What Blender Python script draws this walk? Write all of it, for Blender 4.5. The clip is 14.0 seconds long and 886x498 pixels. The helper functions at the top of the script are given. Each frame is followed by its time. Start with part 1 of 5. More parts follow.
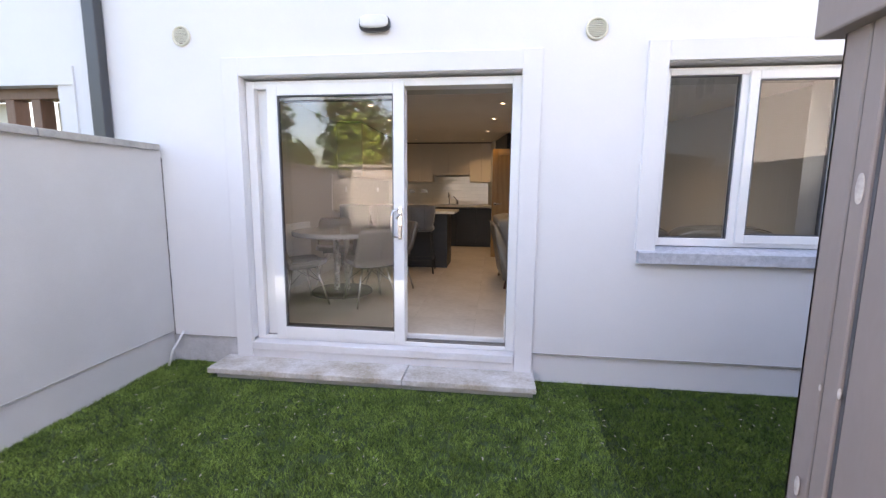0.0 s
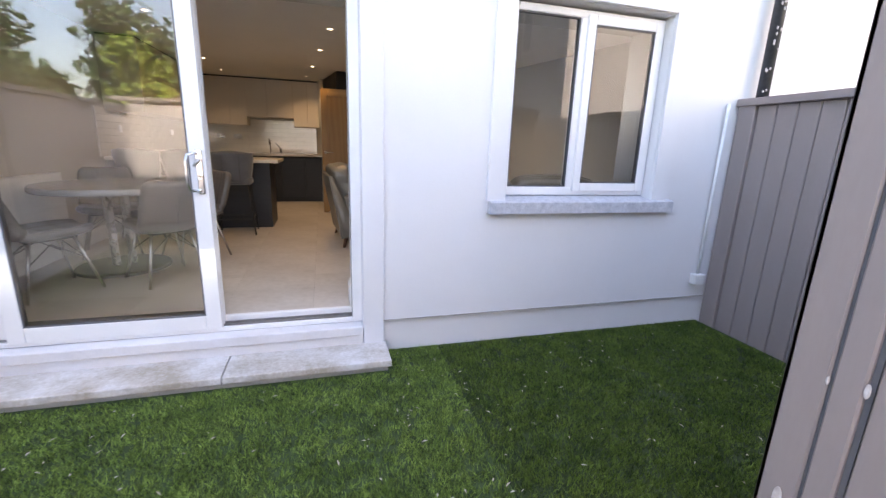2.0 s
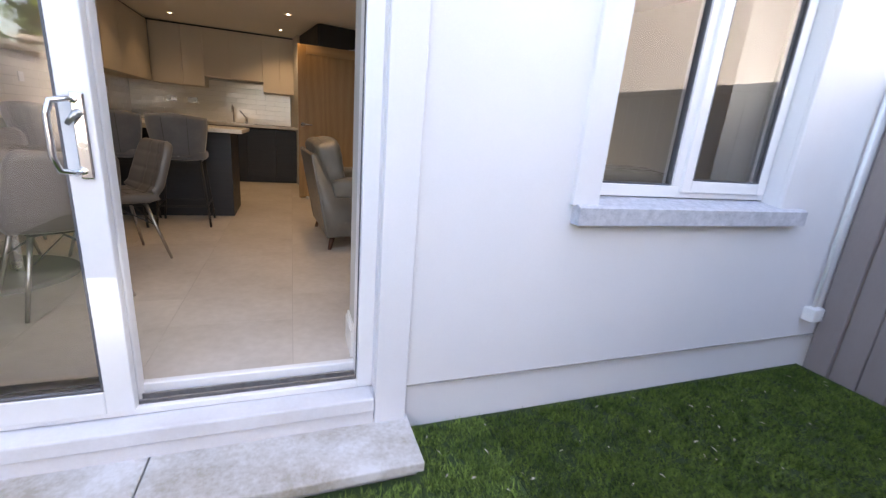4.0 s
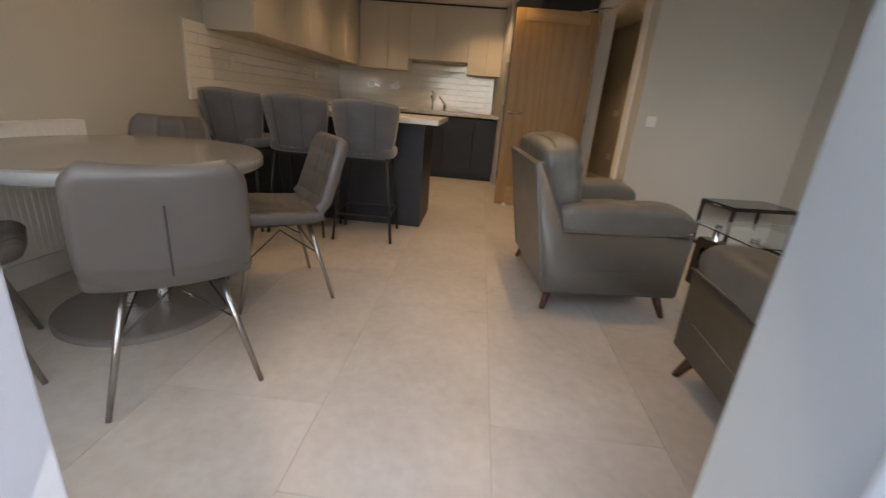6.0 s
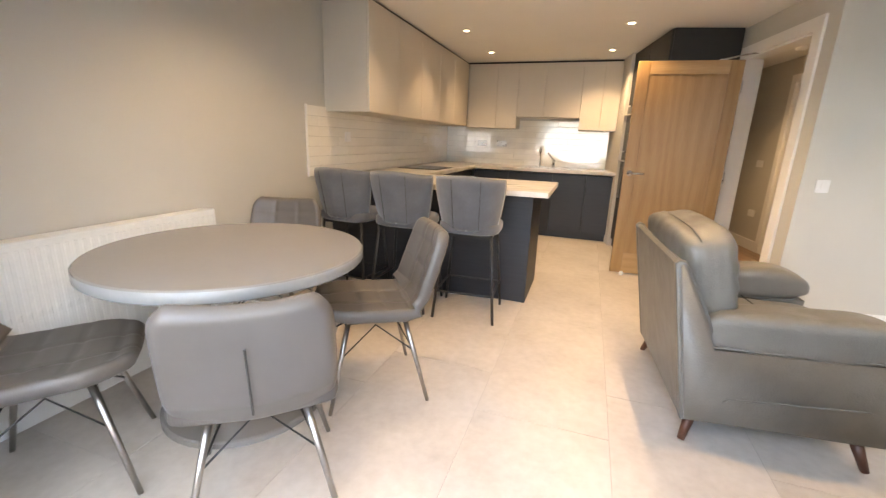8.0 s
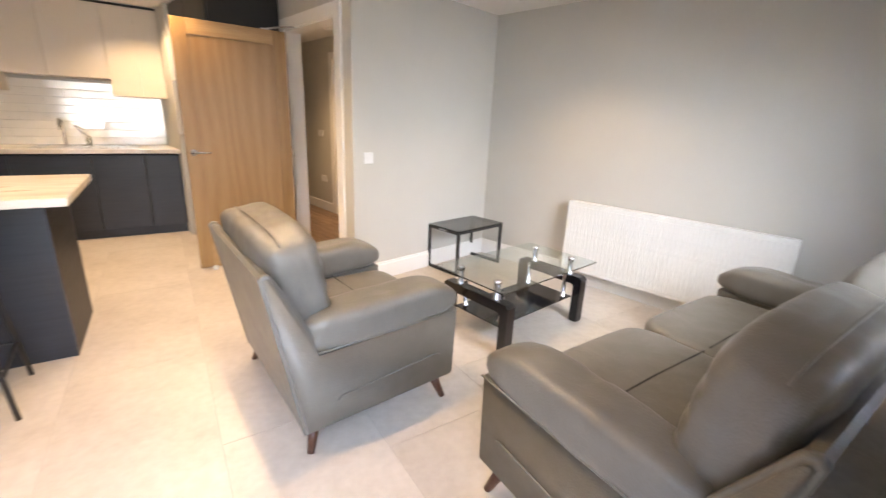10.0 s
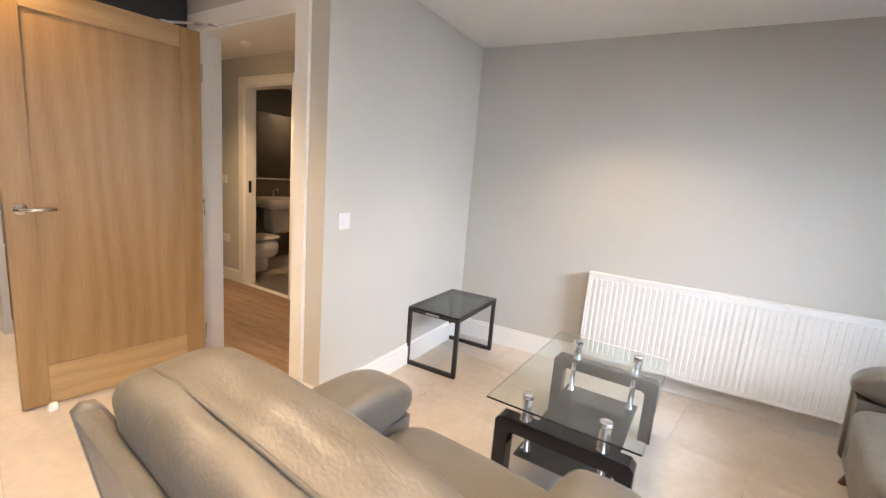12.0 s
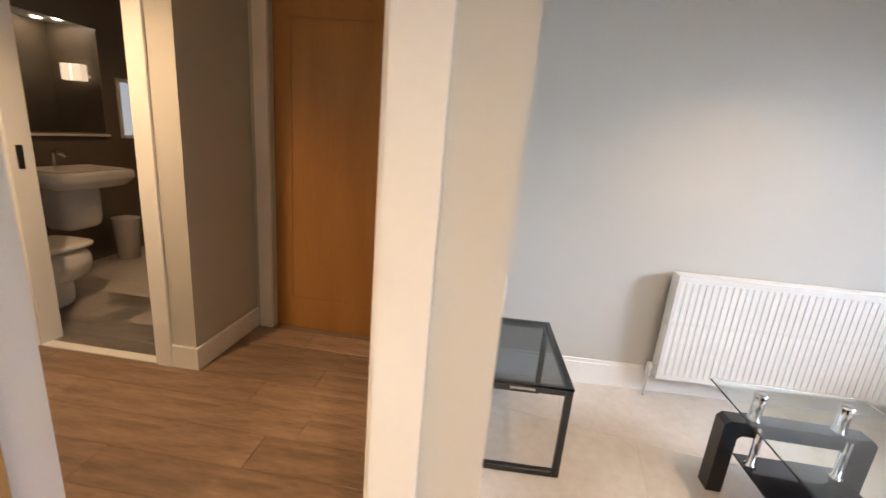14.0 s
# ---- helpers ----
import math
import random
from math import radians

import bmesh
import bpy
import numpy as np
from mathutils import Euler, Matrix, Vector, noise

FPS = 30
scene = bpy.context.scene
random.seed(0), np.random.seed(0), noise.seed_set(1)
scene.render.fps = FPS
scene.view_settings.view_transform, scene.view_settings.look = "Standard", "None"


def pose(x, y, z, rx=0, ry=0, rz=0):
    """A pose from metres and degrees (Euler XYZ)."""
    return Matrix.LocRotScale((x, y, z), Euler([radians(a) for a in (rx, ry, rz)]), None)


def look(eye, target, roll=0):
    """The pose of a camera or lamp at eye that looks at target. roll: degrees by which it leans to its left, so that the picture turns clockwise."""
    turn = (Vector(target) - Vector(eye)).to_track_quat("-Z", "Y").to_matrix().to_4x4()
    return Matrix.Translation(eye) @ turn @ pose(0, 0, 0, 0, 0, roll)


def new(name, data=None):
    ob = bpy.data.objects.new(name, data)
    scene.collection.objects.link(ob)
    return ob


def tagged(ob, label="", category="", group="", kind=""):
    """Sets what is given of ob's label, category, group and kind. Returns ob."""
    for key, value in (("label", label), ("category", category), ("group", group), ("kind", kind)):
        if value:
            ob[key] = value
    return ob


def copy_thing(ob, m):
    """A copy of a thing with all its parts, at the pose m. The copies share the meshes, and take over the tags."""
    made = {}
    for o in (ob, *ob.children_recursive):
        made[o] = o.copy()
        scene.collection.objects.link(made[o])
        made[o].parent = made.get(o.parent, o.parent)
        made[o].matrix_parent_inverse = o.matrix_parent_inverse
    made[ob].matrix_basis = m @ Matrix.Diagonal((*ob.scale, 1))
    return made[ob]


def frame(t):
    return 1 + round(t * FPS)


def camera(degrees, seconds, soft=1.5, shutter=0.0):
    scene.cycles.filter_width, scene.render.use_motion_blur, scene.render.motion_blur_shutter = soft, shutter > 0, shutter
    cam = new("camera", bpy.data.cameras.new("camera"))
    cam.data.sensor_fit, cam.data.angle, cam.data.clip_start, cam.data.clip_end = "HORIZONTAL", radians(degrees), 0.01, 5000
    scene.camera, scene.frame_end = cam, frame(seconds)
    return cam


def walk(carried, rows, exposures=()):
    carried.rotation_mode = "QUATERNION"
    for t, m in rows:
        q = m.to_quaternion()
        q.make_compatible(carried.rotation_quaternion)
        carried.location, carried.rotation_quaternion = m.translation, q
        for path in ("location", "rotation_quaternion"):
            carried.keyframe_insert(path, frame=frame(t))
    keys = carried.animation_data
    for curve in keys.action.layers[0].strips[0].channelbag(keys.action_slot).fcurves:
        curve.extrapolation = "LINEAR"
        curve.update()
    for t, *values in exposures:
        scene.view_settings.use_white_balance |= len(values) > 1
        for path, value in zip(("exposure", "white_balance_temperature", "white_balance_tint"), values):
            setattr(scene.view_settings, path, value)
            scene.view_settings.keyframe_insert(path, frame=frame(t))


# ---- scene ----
LENS = 93.15
cam = camera(LENS, 14.0, soft=1.3, shutter=0.3)
# seconds, eye x, y, z, then yaw to the left of +y, pitch up, lean to the left
ROWS = [
    (0.0, -0.032, 0.128, 1.229, 6.94, -7.88, 0.52),
    (0.5, -0.019, 0.214, 1.221, 2.59, -8.86, 0.73),
    (1.0, -0.081, 0.344, 1.196, -3.20, -10.02, 0.91),
    (1.5, -0.115, 0.455, 1.182, -9.83, -11.78, 1.26),
    (2.0, -0.086, 0.622, 1.165, -16.09, -13.77, 1.94),
    (2.2, -0.073, 0.685, 1.173, -17.69, -14.64, 2.26),
    (4.3, -0.215, 2.020, 1.072, -20.48, -16.50, 4.93),
    (4.5, -0.244, 2.175, 1.078, -19.47, -17.30, 4.93),
    (5.0, -0.272, 2.581, 1.076, -13.63, -18.05, 5.35),
    (5.5, -0.260, 2.934, 1.054, -5.67, -18.80, 5.13),
    (6.0, -0.328, 3.231, 1.057, 3.54, -19.32, 4.80),
    (6.5, -0.399, 3.440, 1.158, 14.56, -18.88, 3.50),
    (7.0, -0.397, 3.488, 1.204, 21.57, -16.91, 2.50),
    (7.2, -0.392, 3.502, 1.220, 22.68, -16.03, 2.27),
    (9.3, -0.435, 3.777, 1.323, -11.02, -13.79, 1.18),
    (9.5, -0.348, 3.884, 1.345, -18.43, -15.17, 1.42),
    (10.0, -0.242, 3.950, 1.344, -33.72, -17.06, 2.68),
    (10.5, -0.188, 4.031, 1.317, -46.87, -16.03, 4.04),
    (11.0, -0.248, 4.264, 1.364, -49.83, -12.51, 3.93),
    (11.5, -0.238, 4.775, 1.352, -47.71, -10.08, 4.05),
    (12.0, -0.206, 5.257, 1.306, -49.39, -9.79, 4.68),
    (12.5, -0.157, 5.664, 1.306, -53.43, -11.00, 5.02),
    (13.0, -0.027, 6.114, 1.296, -59.53, -12.18, 4.95),
    (13.5, 0.082, 6.550, 1.290, -67.41, -13.12, 5.29),
    (14.0, 0.294, 6.975, 1.318, -74.62, -14.87, 5.01),
]
walk(cam, [(t, pose(x, y, z, 90 + pitch, 0, yaw) @ pose(0, 0, 0, 0, 0, lean)) for t, x, y, z, yaw, pitch, lean in ROWS],
     exposures=[(0.0, 2.85, 7900, 20), (1.0, 2.95, 7900, 20), (2.0, 3.1, 7800, 19), (4.5, 3.15, 7800, 18), (5.2, 2.95, 7800, 17), (6.0, 3.35, 7500, 15), (6.6, 4.15, 7050, 14), (7.2, 4.65, 7200, 14), (9.3, 4.95, 6950, 15), (10.2, 5.10, 6800, 16), (11.5, 5.1, 6600, 15), (14.0, 5.05, 6350, 15)])

# ---------------------------------------------------------------- light
world = bpy.data.worlds.new("sky")
scene.world = world
world.use_nodes = True
wn = world.node_tree
sky = wn.nodes.new("ShaderNodeTexSky")
sky.sky_type, sky.sun_disc = "NISHITA", False
sky.sun_elevation, sky.sun_rotation = radians(48), radians(20)
sky.air_density, sky.dust_density, sky.ozone_density = 1.0, 2.5, 1.0
wn.links.new(sky.outputs[0], wn.nodes["Background"].inputs[0])
wn.nodes["Background"].inputs[1].default_value = 0.15

sun_data = bpy.data.lights.new("sun", "SUN")
sun_data.energy, sun_data.angle, sun_data.color = 3.0, radians(0.6), (1.0, 0.95, 0.87)
sun = new("sun", sun_data)
sun.matrix_world = look((0, 0, 0), (-math.sin(radians(20)) * math.cos(radians(48)), -math.cos(radians(20)) * math.cos(radians(48)), -math.sin(radians(48))))


WARM = (1.0, 0.72, 0.42)
# The pair at x -1.62 and -1.66 is unseen, added to brighten the dining side.
DOWNLIGHTS = [(0.033, 5.50), (-0.075, 6.60), (-0.195, 7.90), (-0.305, 9.03), (-1.62, 5.50), (-1.66, 6.60), (-1.70, 7.90), (-1.69, 8.96), (1.94, 5.99)]


def window_light(name, place, target, wide, high, watts, colour, spread=140):
    """The sky's light coming in through a glazed opening."""
    d = bpy.data.lights.new(name, "AREA")
    d.shape, d.size, d.size_y = "RECTANGLE", wide, high
    d.energy, d.color, d.spread = watts, colour, radians(spread)
    o = new(name, d)
    o.matrix_world = look(place, target)
    return o


window_light("window_daylight", (1.80, 3.66, 1.72), (2.2, 6.6, 0.15), 1.05, 0.7, 0.70, (0.86, 0.94, 1.0), 84)
window_light("door_daylight", (-0.95, 3.83, 1.05), (-0.95, 5.6, -0.3), 1.95, 1.8, 1.0, (0.82, 0.93, 1.0))


# ---------------------------------------------------------------- building helpers
def part(name, bm, material, parent=None, label="", smooth=False, kind=""):
    me = bpy.data.meshes.new(name)
    bm.normal_update()
    bm.to_mesh(me)
    bm.free()
    if smooth:
        me.polygons.foreach_set("use_smooth", [True] * len(me.polygons))
    me.materials.append(material)
    ob = new(name, me)
    ob.parent = parent
    return tagged(ob, label=label, kind=kind)


def thing(name, label, category, m=None, group="", kind=""):
    ob = new(name)
    ob.empty_display_size = 0.1
    if m is not None:
        ob.matrix_world = m
    return tagged(ob, label, category, group, kind)


def box(bm, lo, hi, bevel=0.0, seg=2, m=None):
    lo, hi = Vector(lo), Vector(hi)
    r = bmesh.ops.create_cube(bm, size=1.0)
    vs = r["verts"]
    bmesh.ops.transform(bm, matrix=Matrix.Translation((lo + hi) / 2) @ Matrix.Diagonal((*(hi - lo), 1)), verts=vs)
    es = list({e for v in vs for e in v.link_edges})
    if bevel > 0:
        out = bmesh.ops.bevel(bm, geom=es, offset=bevel, segments=seg, affect="EDGES", profile=0.5)
        vs = list({v for f in out["faces"] for v in f.verts} | {v for v in vs if v.is_valid})
    if m is not None:
        bmesh.ops.transform(bm, matrix=m, verts=vs)
    return bm


def boxes(*specs, bevel=0.0, seg=2, m=None):
    bm = bmesh.new()
    for lo, hi in specs:
        box(bm, lo, hi, bevel, seg, m)
    return bm


def tube(bm, points, r, seg=10, r2=None, caps=True):
    """A round bar along points, tapering from r to r2."""
    pts = [Vector(p) for p in points]
    n = len(pts)
    rings = []
    up = None
    for i, p in enumerate(pts):
        d = (pts[min(i + 1, n - 1)] - pts[max(i - 1, 0)]).normalized()
        if up is None:
            up = Vector((0, 0, 1)) if abs(d.z) < 0.9 else Vector((1, 0, 0))
        a = d.cross(up).normalized()
        b = a.cross(d).normalized()
        up = b
        rr = r if r2 is None else r + (r2 - r) * i / max(1, n - 1)
        rings.append([bm.verts.new(p + rr * (math.cos(2 * math.pi * k / seg) * a + math.sin(2 * math.pi * k / seg) * b)) for k in range(seg)])
    for s, t in zip(rings, rings[1:]):
        for k in range(seg):
            bm.faces.new((s[k], s[(k + 1) % seg], t[(k + 1) % seg], t[k]))
    if caps:
        bm.faces.new(rings[0][::-1])
        bm.faces.new(rings[-1])
    return bm


def lathe(bm, profile, seg=40, m=None):
    """Turns (radius, height) pairs about z."""
    m = m or Matrix()
    rings = []
    for r, z in profile:
        rings.append([bm.verts.new(m @ Vector((r * math.cos(2 * math.pi * k / seg), r * math.sin(2 * math.pi * k / seg), z))) for k in range(seg)] if r > 1e-5 else [bm.verts.new(m @ Vector((0, 0, z)))])
    for s, t in zip(rings, rings[1:]):
        for k in range(seg):
            a, b, c, d = s[k % len(s)], s[(k + 1) % len(s)], t[(k + 1) % len(t)], t[k % len(t)]
            vs = [v for i, v in enumerate((a, b, c, d)) if v not in (a, b, c, d)[:i]]
            if len(vs) > 2:
                bm.faces.new(vs)
    return bm


def pillow(bm, size, k=5.0, n=14, m=None, warp=None, wrinkle=0.0):
    """A stuffed block: a cube swelled towards an ellipsoid (the lower k, the rounder)."""
    m = m or Matrix()
    seen = {}

    def vert(p):
        key = tuple(round(c, 5) for c in p)
        if key not in seen:
            x, y, z = p
            s = 1.0 / (abs(x) ** k + abs(y) ** k + abs(z) ** k) ** (1.0 / k)
            q = Vector((x * s * size[0] / 2, y * s * size[1] / 2, z * s * size[2] / 2))
            if warp:
                q = warp(q)
            if wrinkle:
                w = noise.noise(q * 9.0 + Vector(size) * 7) * wrinkle + noise.noise(Vector((q.x * 30, q.y * 8, q.z * 8))) * wrinkle * 0.4
                q = q + q.normalized() * w
            seen[key] = bm.verts.new(m @ q)
        return seen[key]

    ax = [math.sin((i / n - 0.5) * math.pi / 2) / math.sin(math.pi / 4) for i in range(n + 1)]
    for f in range(3):
        for s in (-1, 1):
            for i in range(n):
                for j in range(n):
                    q = []
                    for a, b in ((ax[i], ax[j]), (ax[i + 1], ax[j]), (ax[i + 1], ax[j + 1]), (ax[i], ax[j + 1])):
                        c = [a, b]
                        c.insert(f, s)
                        q.append(vert(c))
                    if len(set(q)) == 4:
                        bm.faces.new(q)
    bmesh.ops.recalc_face_normals(bm, faces=bm.faces)
    return bm


def prism(bm, outline, depth, m=None):
    """A plate with the outline (x, z) and its thickness along y, from 0 to depth."""
    m = m or Matrix()
    a = [bm.verts.new(m @ Vector((x, 0, z))) for x, z in outline]
    b = [bm.verts.new(m @ Vector((x, depth, z))) for x, z in outline]
    bm.faces.new(a)
    bm.faces.new(b[::-1])
    for i in range(len(a)):
        j = (i + 1) % len(a)
        bm.faces.new((a[j], a[i], b[i], b[j]))
    bmesh.ops.recalc_face_normals(bm, faces=bm.faces)
    return bm


# ---------------------------------------------------------------- materials
def material(name, colour, rough=0.5, metal=0.0, second=None, scale=4.0, fine=60.0, bump=0.05, dist=0.002, stretch=(1, 1, 1), spread=0.5, coat=0.0, rough_var=0.08, random=0.0, sheen=0.0, island=0.0):
    m = bpy.data.materials.new(name)
    m.use_nodes = True
    nt = m.node_tree
    b = nt.nodes["Principled BSDF"]
    b.inputs["Metallic"].default_value = metal
    b.inputs["Coat Weight"].default_value = coat
    b.inputs["Sheen Weight"].default_value = sheen
    tc = nt.nodes.new("ShaderNodeTexCoord")
    mp = nt.nodes.new("ShaderNodeMapping")
    mp.inputs["Scale"].default_value = stretch
    nt.links.new(tc.outputs["Object"], mp.inputs[0])
    n1 = nt.nodes.new("ShaderNodeTexNoise")
    n1.inputs["Scale"].default_value, n1.inputs["Detail"].default_value, n1.inputs["Roughness"].default_value = scale, 6, 0.62
    n2 = nt.nodes.new("ShaderNodeTexNoise")
    n2.inputs["Scale"].default_value, n2.inputs["Detail"].default_value = fine, 4
    nt.links.new(mp.outputs[0], n1.inputs[0])
    nt.links.new(mp.outputs[0], n2.inputs[0])
    mix = nt.nodes.new("ShaderNodeMix")
    mix.data_type = "RGBA"
    c2 = second or tuple(c * 0.86 for c in colour)
    mix.inputs[6].default_value, mix.inputs[7].default_value = (*colour, 1), (*c2, 1)
    ramp = nt.nodes.new("ShaderNodeMapRange")
    ramp.inputs[1].default_value, ramp.inputs[2].default_value = 0.5 - spread / 2, 0.5 + spread / 2
    add = nt.nodes.new("ShaderNodeMath")
    add.operation = "MULTIPLY_ADD"
    nt.links.new(n2.outputs[0], add.inputs[0])
    add.inputs[1].default_value = 0.35
    nt.links.new(n1.outputs[0], add.inputs[2])
    sub = nt.nodes.new("ShaderNodeMath")
    sub.operation = "SUBTRACT"
    sub.inputs[1].default_value = 0.175
    nt.links.new(add.outputs[0], sub.inputs[0])
    nt.links.new(sub.outputs[0], ramp.inputs[0])
    nt.links.new(ramp.outputs[0], mix.inputs[0])
    out = mix.outputs[2]
    if random or island:
        oi = nt.nodes.new("ShaderNodeNewGeometry" if island else "ShaderNodeObjectInfo")
        random = random or island
        hsv = nt.nodes.new("ShaderNodeHueSaturation")
        mr = nt.nodes.new("ShaderNodeMapRange")
        mr.inputs[3].default_value, mr.inputs[4].default_value = 1 - random, 1 + random
        nt.links.new(oi.outputs["Random Per Island" if island else "Random"], mr.inputs[0])
        nt.links.new(mr.outputs[0], hsv.inputs["Value"])
        nt.links.new(out, hsv.inputs["Color"])
        out = hsv.outputs[0]
    nt.links.new(out, b.inputs["Base Color"])
    rr = nt.nodes.new("ShaderNodeMapRange")
    rr.inputs[3].default_value, rr.inputs[4].default_value = max(0.02, rough - rough_var), min(1, rough + rough_var)
    nt.links.new(n1.outputs[0], rr.inputs[0])
    nt.links.new(rr.outputs[0], b.inputs["Roughness"])
    if bump:
        bp = nt.nodes.new("ShaderNodeBump")
        bp.inputs["Strength"].default_value, bp.inputs["Distance"].default_value = bump, dist
        nt.links.new(sub.outputs[0], bp.inputs["Height"])
        nt.links.new(bp.outputs[0], b.inputs["Normal"])
    return m


def glass(name, tint=(1, 1, 1), rough=0.0):
    m = bpy.data.materials.new(name)
    m.use_nodes = True
    b = m.node_tree.nodes["Principled BSDF"]
    b.inputs["Base Color"].default_value = (*tint, 1)
    b.inputs["Transmission Weight"].default_value = 1.0
    b.inputs["Roughness"].default_value = rough
    b.inputs["IOR"].default_value = 1.45
    return m


def glow(name, colour, strength):
    m = bpy.data.materials.new(name)
    m.use_nodes = True
    b = m.node_tree.nodes["Principled BSDF"]
    b.inputs["Emission Color"].default_value = (*colour, 1)
    b.inputs["Emission Strength"].default_value = strength
    return m


RENDER = material("white_render", (0.76, 0.75, 0.76), 0.9, second=(0.70, 0.69, 0.70), scale=0.9, fine=160, bump=0.25, dist=0.002)
# Render for walls standing in shade: the shade is put into a darker grey.
SHADED_RENDER = material("shaded_render", (0.60, 0.59, 0.585), 0.92, second=(0.52, 0.51, 0.50), scale=1.3, fine=150, bump=0.25, dist=0.002)
ROUGH_RENDER = material("rough_plinth", (0.62, 0.61, 0.62), 0.95, second=(0.46, 0.45, 0.46), scale=9, fine=40, bump=0.8, dist=0.012)
CAP = material("weathered_cap", (0.50, 0.48, 0.45), 0.9, second=(0.30, 0.29, 0.27), scale=6, fine=70, bump=0.4, dist=0.003)
SLAB = material("step_slab", (0.68, 0.66, 0.64), 0.8, second=(0.40, 0.35, 0.28), scale=3.6, fine=60, bump=0.35, dist=0.003, spread=0.34)
CONCRETE = material("concrete", (0.50, 0.48, 0.46), 0.9, second=(0.36, 0.35, 0.33), scale=7, fine=80, bump=0.5, dist=0.004)
SILL_STONE = material("speckled_sill", (0.60, 0.61, 0.65), 0.7, second=(0.36, 0.37, 0.41), scale=30, fine=160, bump=0.25, dist=0.002)
SILL_WHITE = material("painted_sill", (0.74, 0.73, 0.74), 0.75, second=(0.63, 0.61, 0.61), scale=5, fine=70, bump=0.2)
UPVC = material("white_upvc", (0.82, 0.81, 0.81), 0.35, second=(0.77, 0.76, 0.75), scale=3, bump=0.0)
GASKET = material("grey_gasket", (0.10, 0.10, 0.11), 0.6, bump=0)
ALU = material("track_aluminium", (0.45, 0.45, 0.46), 0.45, metal=0.8, second=(0.30, 0.29, 0.28), scale=20)
BROWN = material("brown_composite", (0.285, 0.238, 0.230), 0.62, second=(0.245, 0.203, 0.196), scale=2.5, fine=120, bump=0.08, stretch=(1, 1, 0.25))
CHIP = material("bare_paint_chip", (0.62, 0.58, 0.56), 0.8, second=(0.42, 0.36, 0.34), scale=60)
BLACK_PIPE = material("black_downpipe", (0.022, 0.023, 0.026), 0.35, second=(0.05, 0.05, 0.055), scale=14, bump=0.05)
PIPE_GREY = material("anthracite_downpipe", (0.055, 0.058, 0.065), 0.35, scale=5, bump=0.02)
TURF_L = material("turf_backing_light", (0.046, 0.078, 0.022), 0.95, second=(0.034, 0.058, 0.016), scale=5, fine=300, bump=0.6, dist=0.01)
TURF_D = material("turf_backing_dark", (0.034, 0.056, 0.013), 0.95, second=(0.016, 0.030, 0.007), scale=5, fine=300, bump=0.6, dist=0.01)
BLADE_L = material("turf_blades_light", (0.200, 0.295, 0.058), 0.8, second=(0.080, 0.138, 0.022), scale=6, fine=60, bump=0, spread=0.35, island=0.85)
BLADE_D = material("turf_blades_dark", (0.112, 0.172, 0.024), 0.8, second=(0.052, 0.094, 0.011), scale=6, fine=60, bump=0, spread=0.35, island=0.85)
SOIL = material("far_ground", (0.07, 0.085, 0.04), 0.95, second=(0.05, 0.06, 0.03), scale=0.4)
LITTER = material("dry_bits", (0.55, 0.52, 0.44), 0.8, second=(0.30, 0.26, 0.18), scale=40, bump=0)
CREAM_PLASTIC = material("cream_plastic", (0.70, 0.66, 0.54), 0.45, second=(0.60, 0.56, 0.45), scale=12, bump=0)
WHITE_PLASTIC = material("white_plastic", (0.78, 0.78, 0.78), 0.35, bump=0)
BROWN_WOOD = material("brown_window_wood", (0.20, 0.105, 0.07), 0.5, second=(0.15, 0.08, 0.05), scale=8, stretch=(8, 8, 1))
PAINT = material("greige_wall_paint", (0.525, 0.51, 0.472), 0.7, second=(0.495, 0.48, 0.442), scale=1.5, fine=220, bump=0.06, dist=0.001)
CEIL = material("ceiling_paint", (0.78, 0.77, 0.75), 0.85, second=(0.75, 0.74, 0.72), scale=1.5, bump=0.03)
SATIN = material("satin_white_woodwork", (0.78, 0.77, 0.75), 0.35, second=(0.74, 0.73, 0.71), scale=4, bump=0.02)
TILE = material("porcelain_floor_tile", (0.60, 0.55, 0.50), 0.34, second=(0.43, 0.38, 0.33), scale=1.7, fine=22, bump=0.03, dist=0.001, spread=0.45, random=0.035)
GROUT = material("grey_grout", (0.41, 0.372, 0.33), 0.9, bump=0.1)
